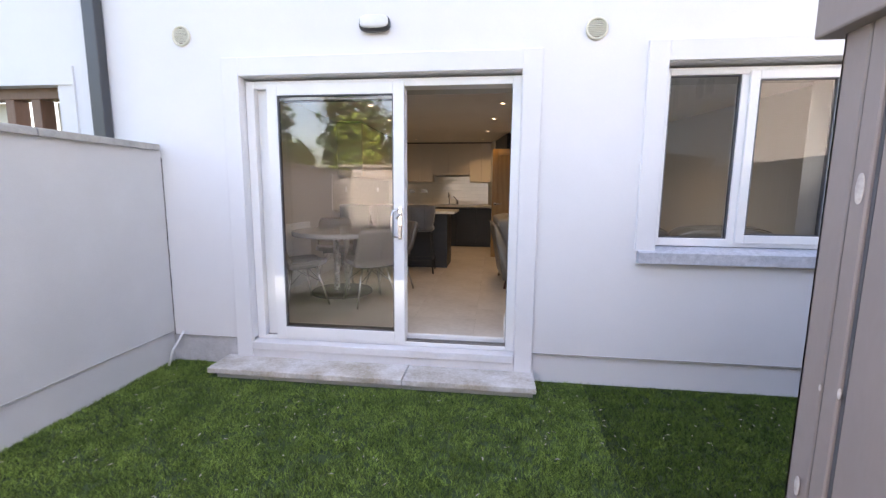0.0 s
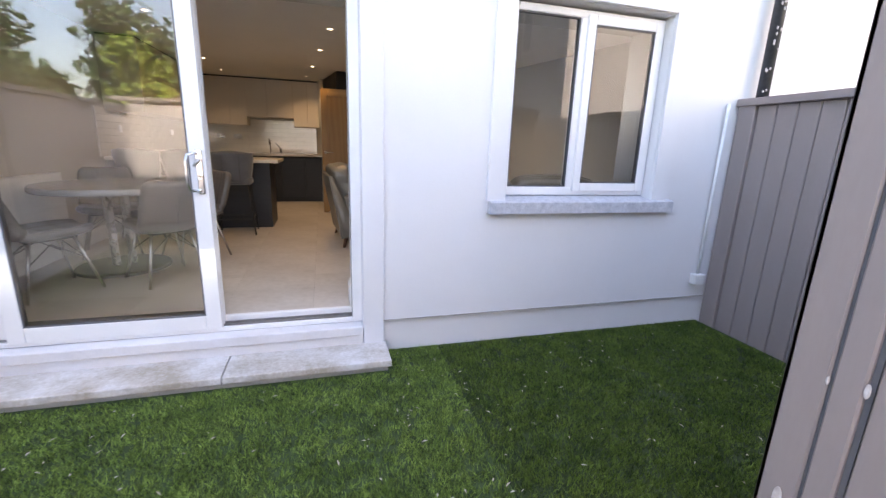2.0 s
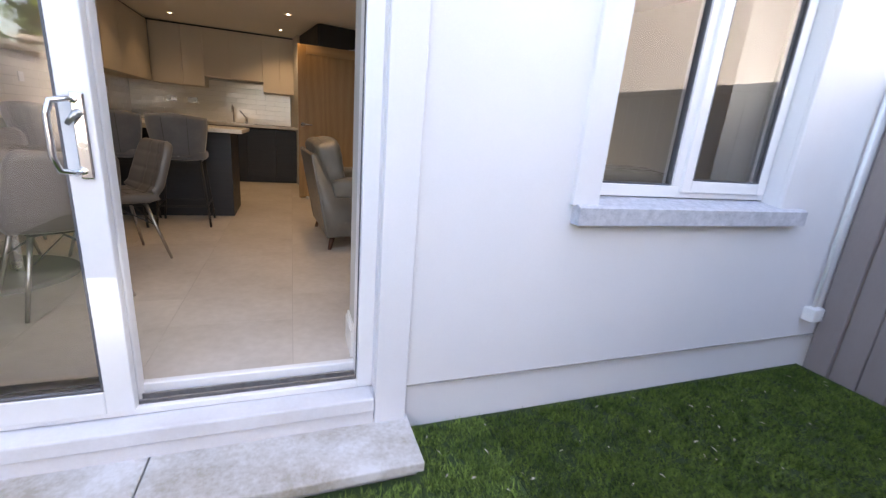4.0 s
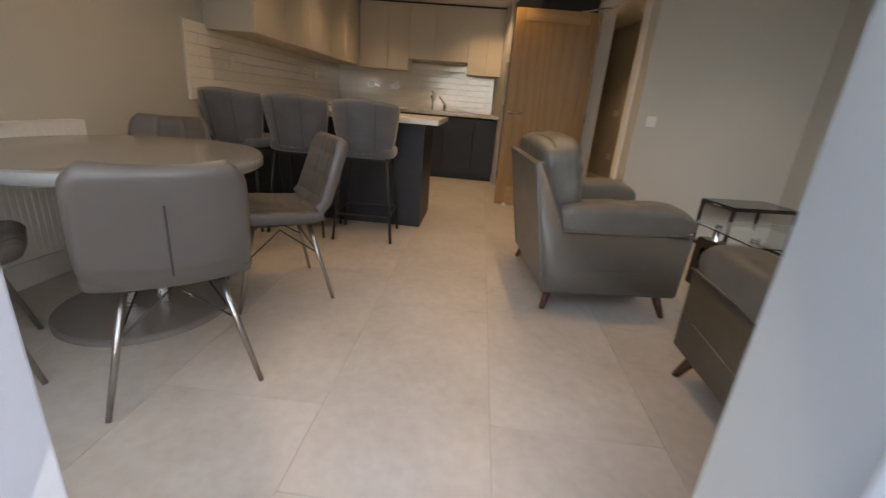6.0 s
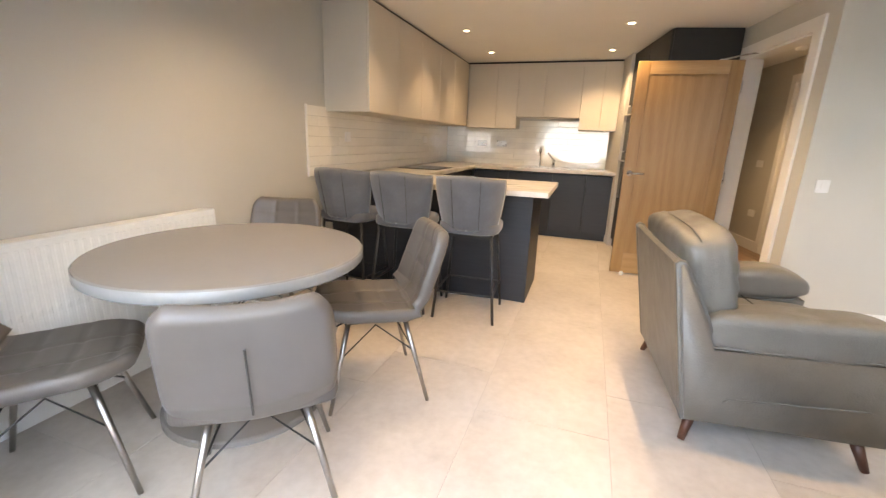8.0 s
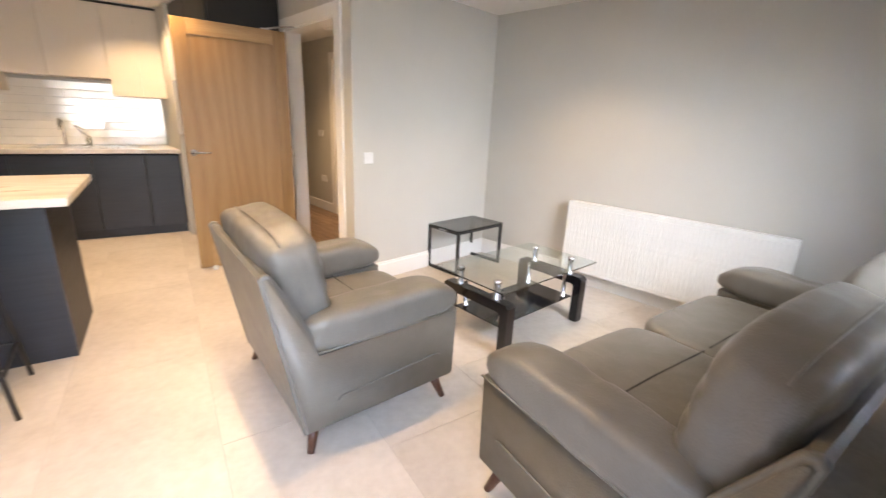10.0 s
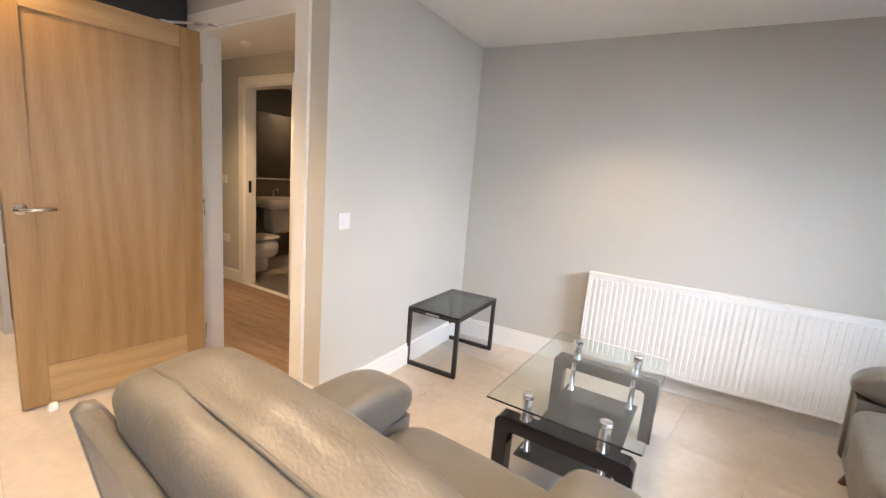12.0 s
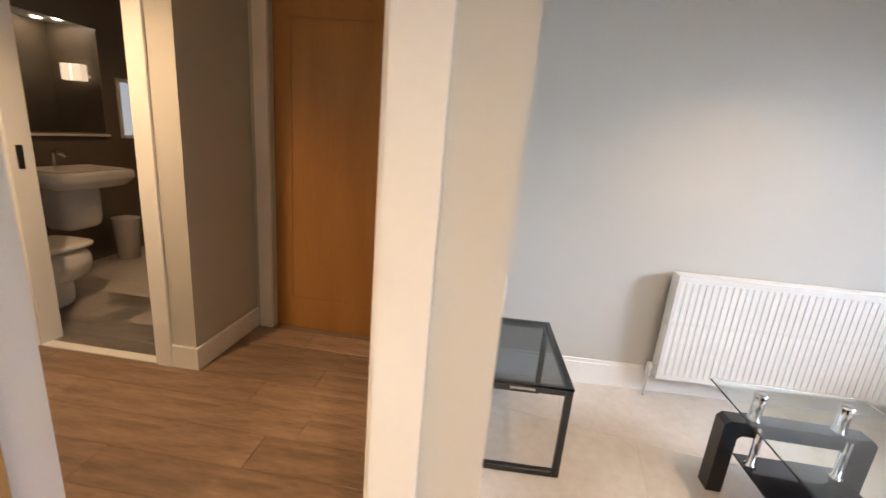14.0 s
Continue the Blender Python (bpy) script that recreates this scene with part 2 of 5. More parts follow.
def oak(name, light, dark, along="Z"):
    """Crown-cut oak: nested cathedral figure along the grain, with short fibre streaks."""
    m = bpy.data.materials.new(name)
    m.use_nodes = True
    nt = m.node_tree
    b = nt.nodes["Principled BSDF"]
    tc = nt.nodes.new("ShaderNodeTexCoord")

    def mapped(scale):
        mp = nt.nodes.new("ShaderNodeMapping")
        mp.inputs["Scale"].default_value = scale if along == "Z" else (scale[2], scale[1], scale[0])
        nt.links.new(tc.outputs["Object"], mp.inputs[0])
        return mp.outputs[0]

    wave = nt.nodes.new("ShaderNodeTexWave")
    wave.wave_type, wave.bands_direction, wave.wave_profile = "BANDS", "X" if along == "Z" else "Z", "SIN"
    for key, v in (("Scale", 2.3), ("Distortion", 9.0), ("Detail", 2.5), ("Detail Scale", 0.9), ("Detail Roughness", 0.45)):
        wave.inputs[key].default_value = v
    nt.links.new(mapped((1.5, 1.5, 0.28)), wave.inputs["Vector"])
    fibre = nt.nodes.new("ShaderNodeTexNoise")
    fibre.inputs["Scale"].default_value, fibre.inputs["Detail"].default_value = 30, 5
    nt.links.new(mapped((8, 8, 0.35)), fibre.inputs["Vector"])
    broad = nt.nodes.new("ShaderNodeTexNoise")
    broad.inputs["Scale"].default_value, broad.inputs["Detail"].default_value = 2.2, 3
    nt.links.new(mapped((2.2, 2.2, 0.5)), broad.inputs["Vector"])
    a = nt.nodes.new("ShaderNodeMath")
    a.operation = "MULTIPLY_ADD"
    a.inputs[1].default_value = 0.26
    nt.links.new(wave.outputs["Fac"], a.inputs[0])
    f = nt.nodes.new("ShaderNodeMath")
    f.operation = "MULTIPLY_ADD"
    f.inputs[1].default_value, f.inputs[2].default_value = 0.75, -0.22
    nt.links.new(fibre.outputs["Fac"], f.inputs[0])
    nt.links.new(f.outputs[0], a.inputs[2])
    g = nt.nodes.new("ShaderNodeMath")
    g.operation, g.use_clamp = "MULTIPLY_ADD", True
    g.inputs[1].default_value = 0.55
    nt.links.new(broad.outputs["Fac"], g.inputs[0])
    nt.links.new(a.outputs[0], g.inputs[2])
    mix = nt.nodes.new("ShaderNodeMix")
    mix.data_type = "RGBA"
    mix.inputs[6].default_value, mix.inputs[7].default_value = (*light, 1), (*dark, 1)
    nt.links.new(g.outputs[0], mix.inputs[0])
    nt.links.new(mix.outputs[2], b.inputs["Base Color"])
    b.inputs["Roughness"].default_value = 0.42
    bp = nt.nodes.new("ShaderNodeBump")
    bp.inputs["Strength"].default_value, bp.inputs["Distance"].default_value = 0.06, 0.001
    nt.links.new(a.outputs[0], bp.inputs["Height"])
    nt.links.new(bp.outputs[0], b.inputs["Normal"])
    return m


OAK = oak("oak_veneer", (0.355, 0.212, 0.080), (0.200, 0.104, 0.031))
OAK_X = oak("oak_veneer_across", (0.47, 0.305, 0.140), (0.27, 0.152, 0.056), along="X")
DARK_OAK = oak("shaded_oak_door", (0.43, 0.215, 0.068), (0.29, 0.128, 0.036))
LAMINATE = material("brown_laminate_floor", (0.36, 0.240, 0.158), 0.32, second=(0.120, 0.075, 0.049), scale=3, fine=18, bump=0.05, stretch=(6, 0.9, 1), random=0.24)
CASHMERE = material("cashmere_cabinet", (0.60, 0.545, 0.47), 0.5, second=(0.575, 0.52, 0.445), scale=2, bump=0.01)
CHARCOAL = material("charcoal_cabinet", (0.022, 0.024, 0.031), 0.5, second=(0.014, 0.016, 0.021), scale=6, fine=30, bump=0.12, stretch=(0.6, 0.6, 9))
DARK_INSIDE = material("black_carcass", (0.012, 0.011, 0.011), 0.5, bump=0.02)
WORKTOP = material("marbled_worktop", (0.66, 0.62, 0.56), 0.3, second=(0.40, 0.36, 0.31), scale=2.4, fine=20, bump=0.01, stretch=(0.6, 2.2, 1), spread=0.35)
METRO = material("glazed_metro_tile", (0.86, 0.83, 0.77), 0.09, second=(0.82, 0.79, 0.72), scale=11, fine=9, bump=0.4, dist=0.004, rough_var=0.04, random=0.03, coat=1.0)
TILE_GROUT = material("pale_grout", (0.66, 0.63, 0.57), 0.9, bump=0.1)
STEEL = material("brushed_steel", (0.55, 0.54, 0.52), 0.28, metal=1.0, second=(0.46, 0.45, 0.44), scale=20, bump=0.02)
CHROME = material("chrome", (0.80, 0.80, 0.81), 0.08, metal=1.0, bump=0, rough_var=0.03)
LEATHER = material("grey_leather", (0.158, 0.148, 0.131), 0.36, second=(0.132, 0.123, 0.108), scale=10, fine=170, bump=0.5, dist=0.008, rough_var=0.09)
FAUX = material("taupe_faux_leather", (0.122, 0.107, 0.097), 0.40, second=(0.110, 0.096, 0.087), scale=6, fine=260, bump=0.15, dist=0.001)
VELVET = material("grey_velvet", (0.120, 0.122, 0.132), 0.85, second=(0.082, 0.084, 0.092), scale=7, fine=120, bump=0.1, sheen=0.35)
SEAM = material("dark_seam", (0.05, 0.046, 0.042), 0.7, bump=0)
DARK_WOOD = material("walnut_leg", (0.085, 0.030, 0.016), 0.4, second=(0.055, 0.020, 0.011), scale=12, stretch=(5, 5, 1))
LEG_STEEL = material("brushed_chair_leg", (0.42, 0.40, 0.37), 0.32, metal=1.0, second=(0.34, 0.32, 0.30), scale=25, bump=0.02)
BLACK_METAL = material("black_metal", (0.012, 0.012, 0.013), 0.4, second=(0.02, 0.02, 0.02), scale=20, bump=0.03)
BLACK_GLOSS = material("black_gloss_board", (0.008, 0.007, 0.008), 0.12, second=(0.012, 0.010, 0.011), scale=8, bump=0)
GREY_GLOSS = material("grey_gloss_table", (0.235, 0.220, 0.208), 0.16, second=(0.220, 0.205, 0.193), scale=2, bump=0, rough_var=0.04)
GREY_EDGE = material("grey_table_edge", (0.30, 0.30, 0.30), 0.25, bump=0)
RAD_WHITE = material("radiator_enamel", (0.80, 0.80, 0.78), 0.3, bump=0)
CERAMIC = material("white_ceramic", (0.72, 0.69, 0.65), 0.12, bump=0)
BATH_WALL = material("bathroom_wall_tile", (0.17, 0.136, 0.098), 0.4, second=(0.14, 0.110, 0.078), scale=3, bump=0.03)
GLASS = glass("clear_glass")
TABLE_GLASS = glass("greenish_table_glass", (0.90, 0.97, 0.95))
SMOKED = glass("smoked_glass", (0.26, 0.29, 0.30))
MIRROR = material("mirror", (0.86, 0.86, 0.86), 0.02, metal=1.0, bump=0, rough_var=0.0)
LAMP = glow("lamp_face", (1.0, 0.80, 0.55), 2.5)
BARK = material("bark", (0.11, 0.08, 0.055), 0.9, second=(0.07, 0.05, 0.035), scale=8, bump=0.5, dist=0.01, stretch=(3, 3, 0.5))
LEAF = material("leaves_dark", (0.055, 0.105, 0.030), 0.7, second=(0.030, 0.065, 0.020), scale=0.8, fine=3, bump=0)
LEAF_Y = material("leaves_yellow_green", (0.20, 0.27, 0.035), 0.65, second=(0.12, 0.19, 0.025), scale=1.2, fine=4, bump=0)
MAST = material("galvanised_mast", (0.50, 0.51, 0.53), 0.5, metal=0.3, bump=0)
ROOF = material("slate_roof", (0.06, 0.065, 0.075), 0.7, second=(0.04, 0.045, 0.05), scale=6, bump=0.3)

# ---------------------------------------------------------------- setting: garden
GZ = -0.28          # turf level; the indoor floor is z = 0
FY = 3.373          # outer face of the house wall
IN_Y = 3.79         # its inner face
CH = 2.298          # ceiling height
rng = np.random.default_rng(7)


def plain(name, bm, mat, label, category="", kind="structure", smooth=False):
    ob = part(name, bm, mat, None, smooth=smooth)
    return tagged(ob, label, category, kind=kind)


def poly_wall(bm, pts, z0, z1):
    lo = [bm.verts.new((x, y, z0)) for x, y in pts]
    hi = [bm.verts.new((x, y, z1)) for x, y in pts]
    bm.faces.new(lo[::-1])
    bm.faces.new(hi)
    for i in range(len(pts)):
        j = (i + 1) % len(pts)
        bm.faces.new((lo[i], lo[j], hi[j], hi[i]))
    bmesh.ops.recalc_face_normals(bm, faces=bm.faces)
    return bm


bm = bmesh.new()
bmesh.ops.create_grid(bm, x_segments=2, y_segments=2, size=400, matrix=Matrix.Translation((0, 0, GZ - 0.03)))
plain("ground", bm, SOIL, "rough grassy ground reaching out past the garden walls", "ground")


SEAM_X, SEAM_LEAN = 0.688, -0.02


def seam_at(y):
    return SEAM_X + SEAM_LEAN * (3.0 - y)


TY0, TY1 = -1.15, FY + 0.02
bm = bmesh.new()
poly_wall(bm, [(-2.90, TY0), (seam_at(TY0) - 0.002, TY0), (seam_at(TY1) - 0.002, TY1), (-2.90, TY1)], GZ - 0.029, GZ)
plain("turf_light", bm, TURF_L, "pale green artificial turf laid up to the step", "artificial grass")
bm = bmesh.new()
poly_wall(bm, [(seam_at(TY0) + 0.002, TY0), (3.10, TY0), (3.10, TY1), (seam_at(TY1) + 0.002, TY1)], GZ - 0.029, GZ)
plain("turf_dark", bm, TURF_D, "darker green artificial turf beside the seam", "artificial grass")


def blades(name, x0, x1, y0, y1, count, mat, label, height=0.028, side=0):
    px = rng.uniform(x0, x1, count * 2)
    py = rng.uniform(y0, y1, count * 2)
    clump = rng.random((140, 140))
    patch = rng.random((40, 40))
    keep = 0.62 * clump[(px * 28).astype(int) % 140, (py * 28).astype(int) % 140] + 0.38 * patch[(px * 8).astype(int) % 40, (py * 8).astype(int) % 40]
    order = np.argsort(-(keep + rng.random(count * 2) * 0.9))[:count]
    px, py = px[order], py[order]
    if side:
        good = (px - seam_at(py)) * side > 0.006
        px, py = px[good], py[good]
        count = len(px)
    a = rng.uniform(0, 2 * np.pi, count)
    h = height * rng.uniform(0.55, 1.15, count)
    lean = rng.uniform(0.2, 1.1, count) * h
    b = rng.uniform(0, 2 * np.pi, count)
    w = rng.uniform(0.0014, 0.0032, count)
    co = np.zeros((count, 3, 3))
    co[:, 0, 0], co[:, 0, 1] = px - w * np.cos(a), py - w * np.sin(a)
    co[:, 1, 0], co[:, 1, 1] = px + w * np.cos(a), py + w * np.sin(a)
    co[:, 2, 0], co[:, 2, 1] = px + lean * np.cos(b), py + lean * np.sin(b)
    co[:, :2, 2], co[:, 2, 2] = GZ - 0.001, GZ + h
    me = bpy.data.meshes.new(name)
    me.from_pydata(co.reshape(-1, 3).tolist(), [], np.arange(count * 3).reshape(-1, 3).tolist())
    me.materials.append(mat)
    return tagged(new(name, me), label, "artificial grass", kind="stuff")


blades("grass_blades", -2.86, 0.86, 0.6, 3.07, 215000, BLADE_L, "short pale green artificial grass blades", side=-1)
blades("grass_blades_dark", 0.66, 3.06, 1.0, FY - 0.01, 150000, BLADE_D, "short dark green artificial grass blades", side=1)
blades("grass_blades_edge", 0.31, 0.72, 3.0, FY - 0.01, 5000, BLADE_L, "short pale blades beside the step end", side=-1)
blades("grass_blades_corner", -2.86, -2.30, 3.0, FY - 0.01, 7000, BLADE_L, "short pale blades in the wall corner")

bits = []
faces = []
for i in range(460):
    x, y = rng.uniform(-2.8, 3.0), rng.uniform(0.7, 3.3)
    if -2.32 < x < 0.33 and y > 2.98:
        continue
    a, l, w = rng.uniform(0, math.pi), rng.uniform(0.004, 0.02), rng.uniform(0.002, 0.006)
    z = GZ + 0.026
    c, s = math.cos(a), math.sin(a)
    k = len(bits)
    for u, v, dz in ((-l, 0, 0), (0, -w, 0.004), (l, 0, 0.002), (0, w, 0.005)):
        bits.append((x + u * c - v * s, y + u * s + v * c, z + dz))
    faces.append((k, k + 1, k + 2, k + 3))
me = bpy.data.meshes.new("leaf_litter")
me.from_pydata(bits, [], faces)
me.materials.append(LITTER)
tagged(new("leaf_litter", me), "scattered pale dry leaf bits on the turf", "leaf litter", kind="stuff")

# ---------------------------------------------------------------- setting: house wall
DX0, DX1, DZ0, DZ1 = -2.055, 0.145, -0.06, 2.104          # sliding door opening
WX0, WX1, WZ0, WZ1 = 1.149, 2.385, 0.80, 2.136            # window opening
PZ = -0.037
BWB = 0.146
HOUSE_TOP = 5.3
bm = bmesh.new()
for lo, hi in (
    ((-3.45, FY, PZ), (DX0, IN_Y, HOUSE_TOP)),
    ((DX0, FY, DZ1), (DX1, IN_Y, HOUSE_TOP)),
    ((DX1, FY, PZ), (WX0, IN_Y, HOUSE_TOP)),
    ((WX0, FY, PZ), (WX1, IN_Y, WZ0)),
    ((WX0, FY, WZ1), (WX1, IN_Y, HOUSE_TOP)),
    ((WX1, FY, PZ), (9.0, IN_Y, HOUSE_TOP)),
):
    box(bm, lo, hi)
bmesh.ops.remove_doubles(bm, verts=bm.verts, dist=0.0005)
plain("wall_south", bm, RENDER, "white rendered house wall with a door and a window opening", "house wall")
plain("plinth_wall", boxes(((DX1 + 0.145, FY + 0.022, GZ - 0.05), (3.40, IN_Y, PZ))), RENDER, "white rendered plinth below a shadow line", "plinth")
plain("plinth_wall_rough", boxes(((-3.45, FY + 0.012, GZ - 0.05), (DX0 - 0.145, IN_Y, PZ))), ROUGH_RENDER, "rough patched plinth left of the step", "plinth")
plain("plinth_under_door", boxes(((DX0 - 0.145, FY + 0.01, GZ - 0.05), (DX1 + 0.145, IN_Y, -0.062))), RENDER, "rendered base under the sliding door", "plinth")

# Thin dark strips stand in for the shadow line under the upper render.
for nm_, x0_, x1_ in (("plaster_bead", DX1 + BWB, 9.0), ("plaster_bead", -3.45, DX0 - BWB)):
    plain(nm_, boxes(((x0_, FY - 0.003, PZ - 0.007), (x1_, FY + 0.012, PZ - 0.0005))), CAP, "thin grey strip painting the shadow line above the plinth", "render bead")
# raised plaster bands round the openings
BW = 0.143
for nm, x0, x1, z0, z1 in (("door_surround", DX0, DX1, -0.20, DZ1), ("window_surround", WX0, WX1, WZ0, WZ1)):
    b = boxes(((x0 - BW, FY - 0.026, z0), (x0 - 0.003, FY + 0.02, z1 + BW)), ((x1 + 0.003, FY - 0.026, z0), (x1 + BW, FY + 0.02, z1 + BW)), ((x0 - 0.003, FY - 0.026, z1 + 0.003), (x1 + 0.003, FY + 0.02, z1 + BW)), bevel=0.004, seg=1)
    plain(nm, b, RENDER, "raised smooth plaster band round the opening", "plaster band")

# inner lining of the openings
for nm_, lo_, hi_ in (("reveal_jamb", (DX1 - 0.055, 3.575, 0.0), (DX1 - 0.001, IN_Y + 0.006, 2.085)), ("reveal_jamb", (DX0 + 0.001, 3.575, 0.0), (DX0 + 0.055, IN_Y + 0.006, 2.085)), ("reveal_head", (DX0 + 0.055, 3.575, 2.04), (DX1 - 0.055, IN_Y + 0.006, 2.085))):
    plain(nm_, boxes((lo_, hi_)), PAINT, "painted plaster reveal inside the sliding door", "reveal")
plain("window_reveal_lining", boxes(((WX1 - 0.03, 3.56, 0.85), (WX1, IN_Y + 0.002, 2.105)), ((WX0, 3.56, 0.85), (WX0 + 0.03, IN_Y + 0.002, 2.105)), ((WX0 + 0.03, 3.56, 2.075), (WX1 - 0.03, IN_Y + 0.002, 2.105))), PAINT, "painted plaster reveal inside the window", "reveal")
plain("window_board", boxes(((WX0 - 0.03, 3.56, 0.82), (WX1 + 0.03, IN_Y + 0.05, 0.85)), bevel=0.004), SATIN, "white painted window board", "window board")

roof = thing("house_roof", "dark slate roof over the house", "roof", kind="structure")
b = bmesh.new()
prism(b, [(-0.4, 0), (5.0, 2.9), (10.4, 0), (10.4, -0.12), (5.0, 2.75), (-0.4, -0.12)], 9.0, Matrix.Translation((-4.5, FY - 0.1, HOUSE_TOP)) @ Matrix.Rotation(radians(90), 4, "Z") @ Matrix.Translation((0, -9.0, 0)))
part("roof", b, ROOF, roof)

# neighbouring house part left of the downpipe
nb = thing("neighbour_house", "white rendered neighbouring house with a brown window", "house", pose(0.275, 0, -0.06), kind="structure")
part("wall", boxes(((-9, FY + 0.02, 2.143), (-3.45, IN_Y, HOUSE_TOP)), ((-3.99, FY + 0.02, GZ - 0.05), (-3.45, IN_Y, 2.143)), ((-9, FY + 0.02, GZ - 0.05), (-5.4, IN_Y, 2.143)), ((-5.4, FY + 0.02, GZ - 0.05), (-3.99, IN_Y, 0.8))), RENDER, nb)
part("wall_band", boxes(((-4.15 + 0.32, FY + 0.004, 0.8), (-3.82, FY + 0.03, 2.29)), ((-5.4, FY + 0.004, 2.143), (-3.83, FY + 0.03, 2.29))), RENDER, nb)
w = part("window", boxes(((-5.4, 3.47, 0.8), (-3.99, 3.60, 0.9)), ((-5.4, 3.47, 2.05), (-3.99, 3.60, 2.143)), ((-4.08, 3.47, 0.9), (-3.99, 3.60, 2.05)), ((-4.36, 3.47, 0.9), (-4.27, 3.60, 2.05)), ((-4.62, 3.47, 0.9), (-4.53, 3.60, 2.05)), bevel=0.006), BROWN_WOOD, nb, "brown timber window frame")
part("blind", boxes(((-4.27, 3.62, 0.9), (-4.08, 3.63, 2.05)), ((-5.2, 3.62, 0.9), (-4.62, 3.63, 2.05))), CREAM_PLASTIC, w, "cream blind")
part("window_sill", boxes(((-5.5, 3.34, 0.74), (-3.9, 3.5, 0.8)), bevel=0.006), SILL_STONE, nb)

# ---------------------------------------------------------------- step and door sill
step = thing("door_step", "low two-slab stone step with weathered stains below the door", "step", kind="structure")
SX0, SX1, SY0 = -2.29, 0.303, 3.075
JX = -0.70
for a, b_ in ((SX0, JX - 0.003), (JX + 0.003, SX1)):
    part("slab", boxes(((a, SY0, -0.238), (b_, FY + 0.005, -0.192)), bevel=0.006), SLAB, step)
part("step_base", boxes(((SX0 + 0.06, SY0 + 0.035, GZ - 0.05), (SX1 - 0.02, FY, -0.238))), CONCRETE, step, "rough concrete base")
sill = boxes(((DX0 + 0.001, 3.335, -0.125), (DX1 - 0.001, 3.47, -0.058)), bevel=0.008)
box(sill, (DX0 + 0.001, 3.352, -0.192), (DX1 - 0.001, 3.40, -0.125))
plain("door_sill", sill, SILL_WHITE, "white painted concrete sill under the sliding door", "sill")

# ---------------------------------------------------------------- sliding door
sd = thing("sliding_door", "white upvc sliding patio door standing open", "sliding door", kind="structure")
fx0, fx1, fz0, fz1 = DX0 + 0.004, DX1 + 0.006, -0.056, 2.085
part("door_frame", boxes(((fx0, 3.43, fz0), (fx0 + 0.07, 3.57, fz1)), ((fx1 - 0.070, 3.43, fz0), (fx1, 3.577, fz1)), ((fx0 + 0.07, 3.43, fz1 - 0.06), (fx1 - 0.070, 3.57, fz1)), ((fx0 + 0.07, 3.43, fz0), (fx1 - 0.070, 3.455, -0.025)), ((fx0 + 0.07, 3.535, fz0), (fx1 - 0.070, 3.57, 0.012)), bevel=0.004, seg=1), UPVC, sd)
part("jamb_seal", boxes(((fx1 - 0.0735, 3.452, -0.02), (fx1 - 0.0705, 3.468, 2.02))), GASKET, sd, "dark brush seal down the jamb")
part("track", boxes(((fx0 + 0.07, 3.455, fz0), (fx1 - 0.070, 3.535, -0.046)), ((fx0 + 0.07, 3.472, -0.046), (fx1 - 0.070, 3.480, -0.022)), ((fx0 + 0.07, 3.508, -0.046), (fx1 - 0.070, 3.516, -0.018))), ALU, sd, "worn aluminium track")


def sash(name, x0, x1, z0, z1, y0, y1, rail, bottom, parent, glassname="pane"):
    s = part(name, boxes(((x0, y0, z0), (x0 + rail, y1, z1)), ((x1 - rail, y0, z0), (x1, y1, z1)), ((x0 + rail, y0, z1 - rail), (x1 - rail, y1, z1)), ((x0 + rail, y0, z0), (x1 - rail, y1, z0 + bottom)), bevel=0.005, seg=2), UPVC, parent)
    g = 0.008
    part("gasket", boxes(((x0 + rail, y0 + 0.004, z0 + bottom), (x0 + rail + g, y1 - 0.004, z1 - rail)), ((x1 - rail - g, y0 + 0.004, z0 + bottom), (x1 - rail, y1 - 0.004, z1 - rail)), ((x0 + rail + g, y0 + 0.004, z1 - rail - g), (x1 - rail - g, y1 - 0.004, z1 - rail)), ((x0 + rail + g, y0 + 0.004, z0 + bottom), (x1 - rail - g, y1 - 0.004, z0 + bottom + g))), GASKET, s)
    p = part(glassname, boxes(((x0 + rail + g, (y0 + y1) / 2 - 0.010, z0 + bottom + g), (x1 - rail - g, (y0 + y1) / 2 - 0.004, z1 - rail - g))), GLASS, s)
    p.visible_shadow = False
    return s


leaf = sash("sliding_leaf", -1.868, -0.745, -0.030, 2.058, 3.415, 3.462, 0.088, 0.095, sd)
sash("fixed_leaf", fx0 + 0.07, -0.748, -0.040, 2.025, 3.487, 3.552, 0.078, 0.09, sd)
hd = part("handle_plate", boxes(((-0.798, 3.403, 0.84), (-0.762, 3.4155, 1.10)), bevel=0.005), CHROME, leaf, "chrome handle plate")
b = bmesh.new()
tube(b, [(-0.788, 3.41, 1.075), (-0.794, 3.375, 1.080), (-0.824, 3.352, 1.070), (-0.834, 3.345, 1.030), (-0.834, 3.345, 0.910), (-0.824, 3.352, 0.870), (-0.794, 3.375, 0.860), (-0.788, 3.41, 0.865)], 0.0095, 12)
part("handle", b, CHROME, leaf, "chrome pull handle", smooth=True)
b = bmesh.new()
tube(b, [(-0.780, 3.412, 1.040), (-0.780, 3.392, 1.040)], 0.011, 12)
tube(b, [(-0.780, 3.390, 1.043), (-0.806, 3.388, 1.005)], 0.010, 10, r2=0.007)
part("latch", b, STEEL, leaf, smooth=True)
b = bmesh.new()
tube(b, [(-0.780, 3.404, 0.945), (-0.780, 3.398, 0.945)], 0.010, 14)
tube(b, [(-0.780, 3.404, 0.928), (-0.780, 3.399, 0.928)], 0.006, 12)
part("lock", b, STEEL, leaf)
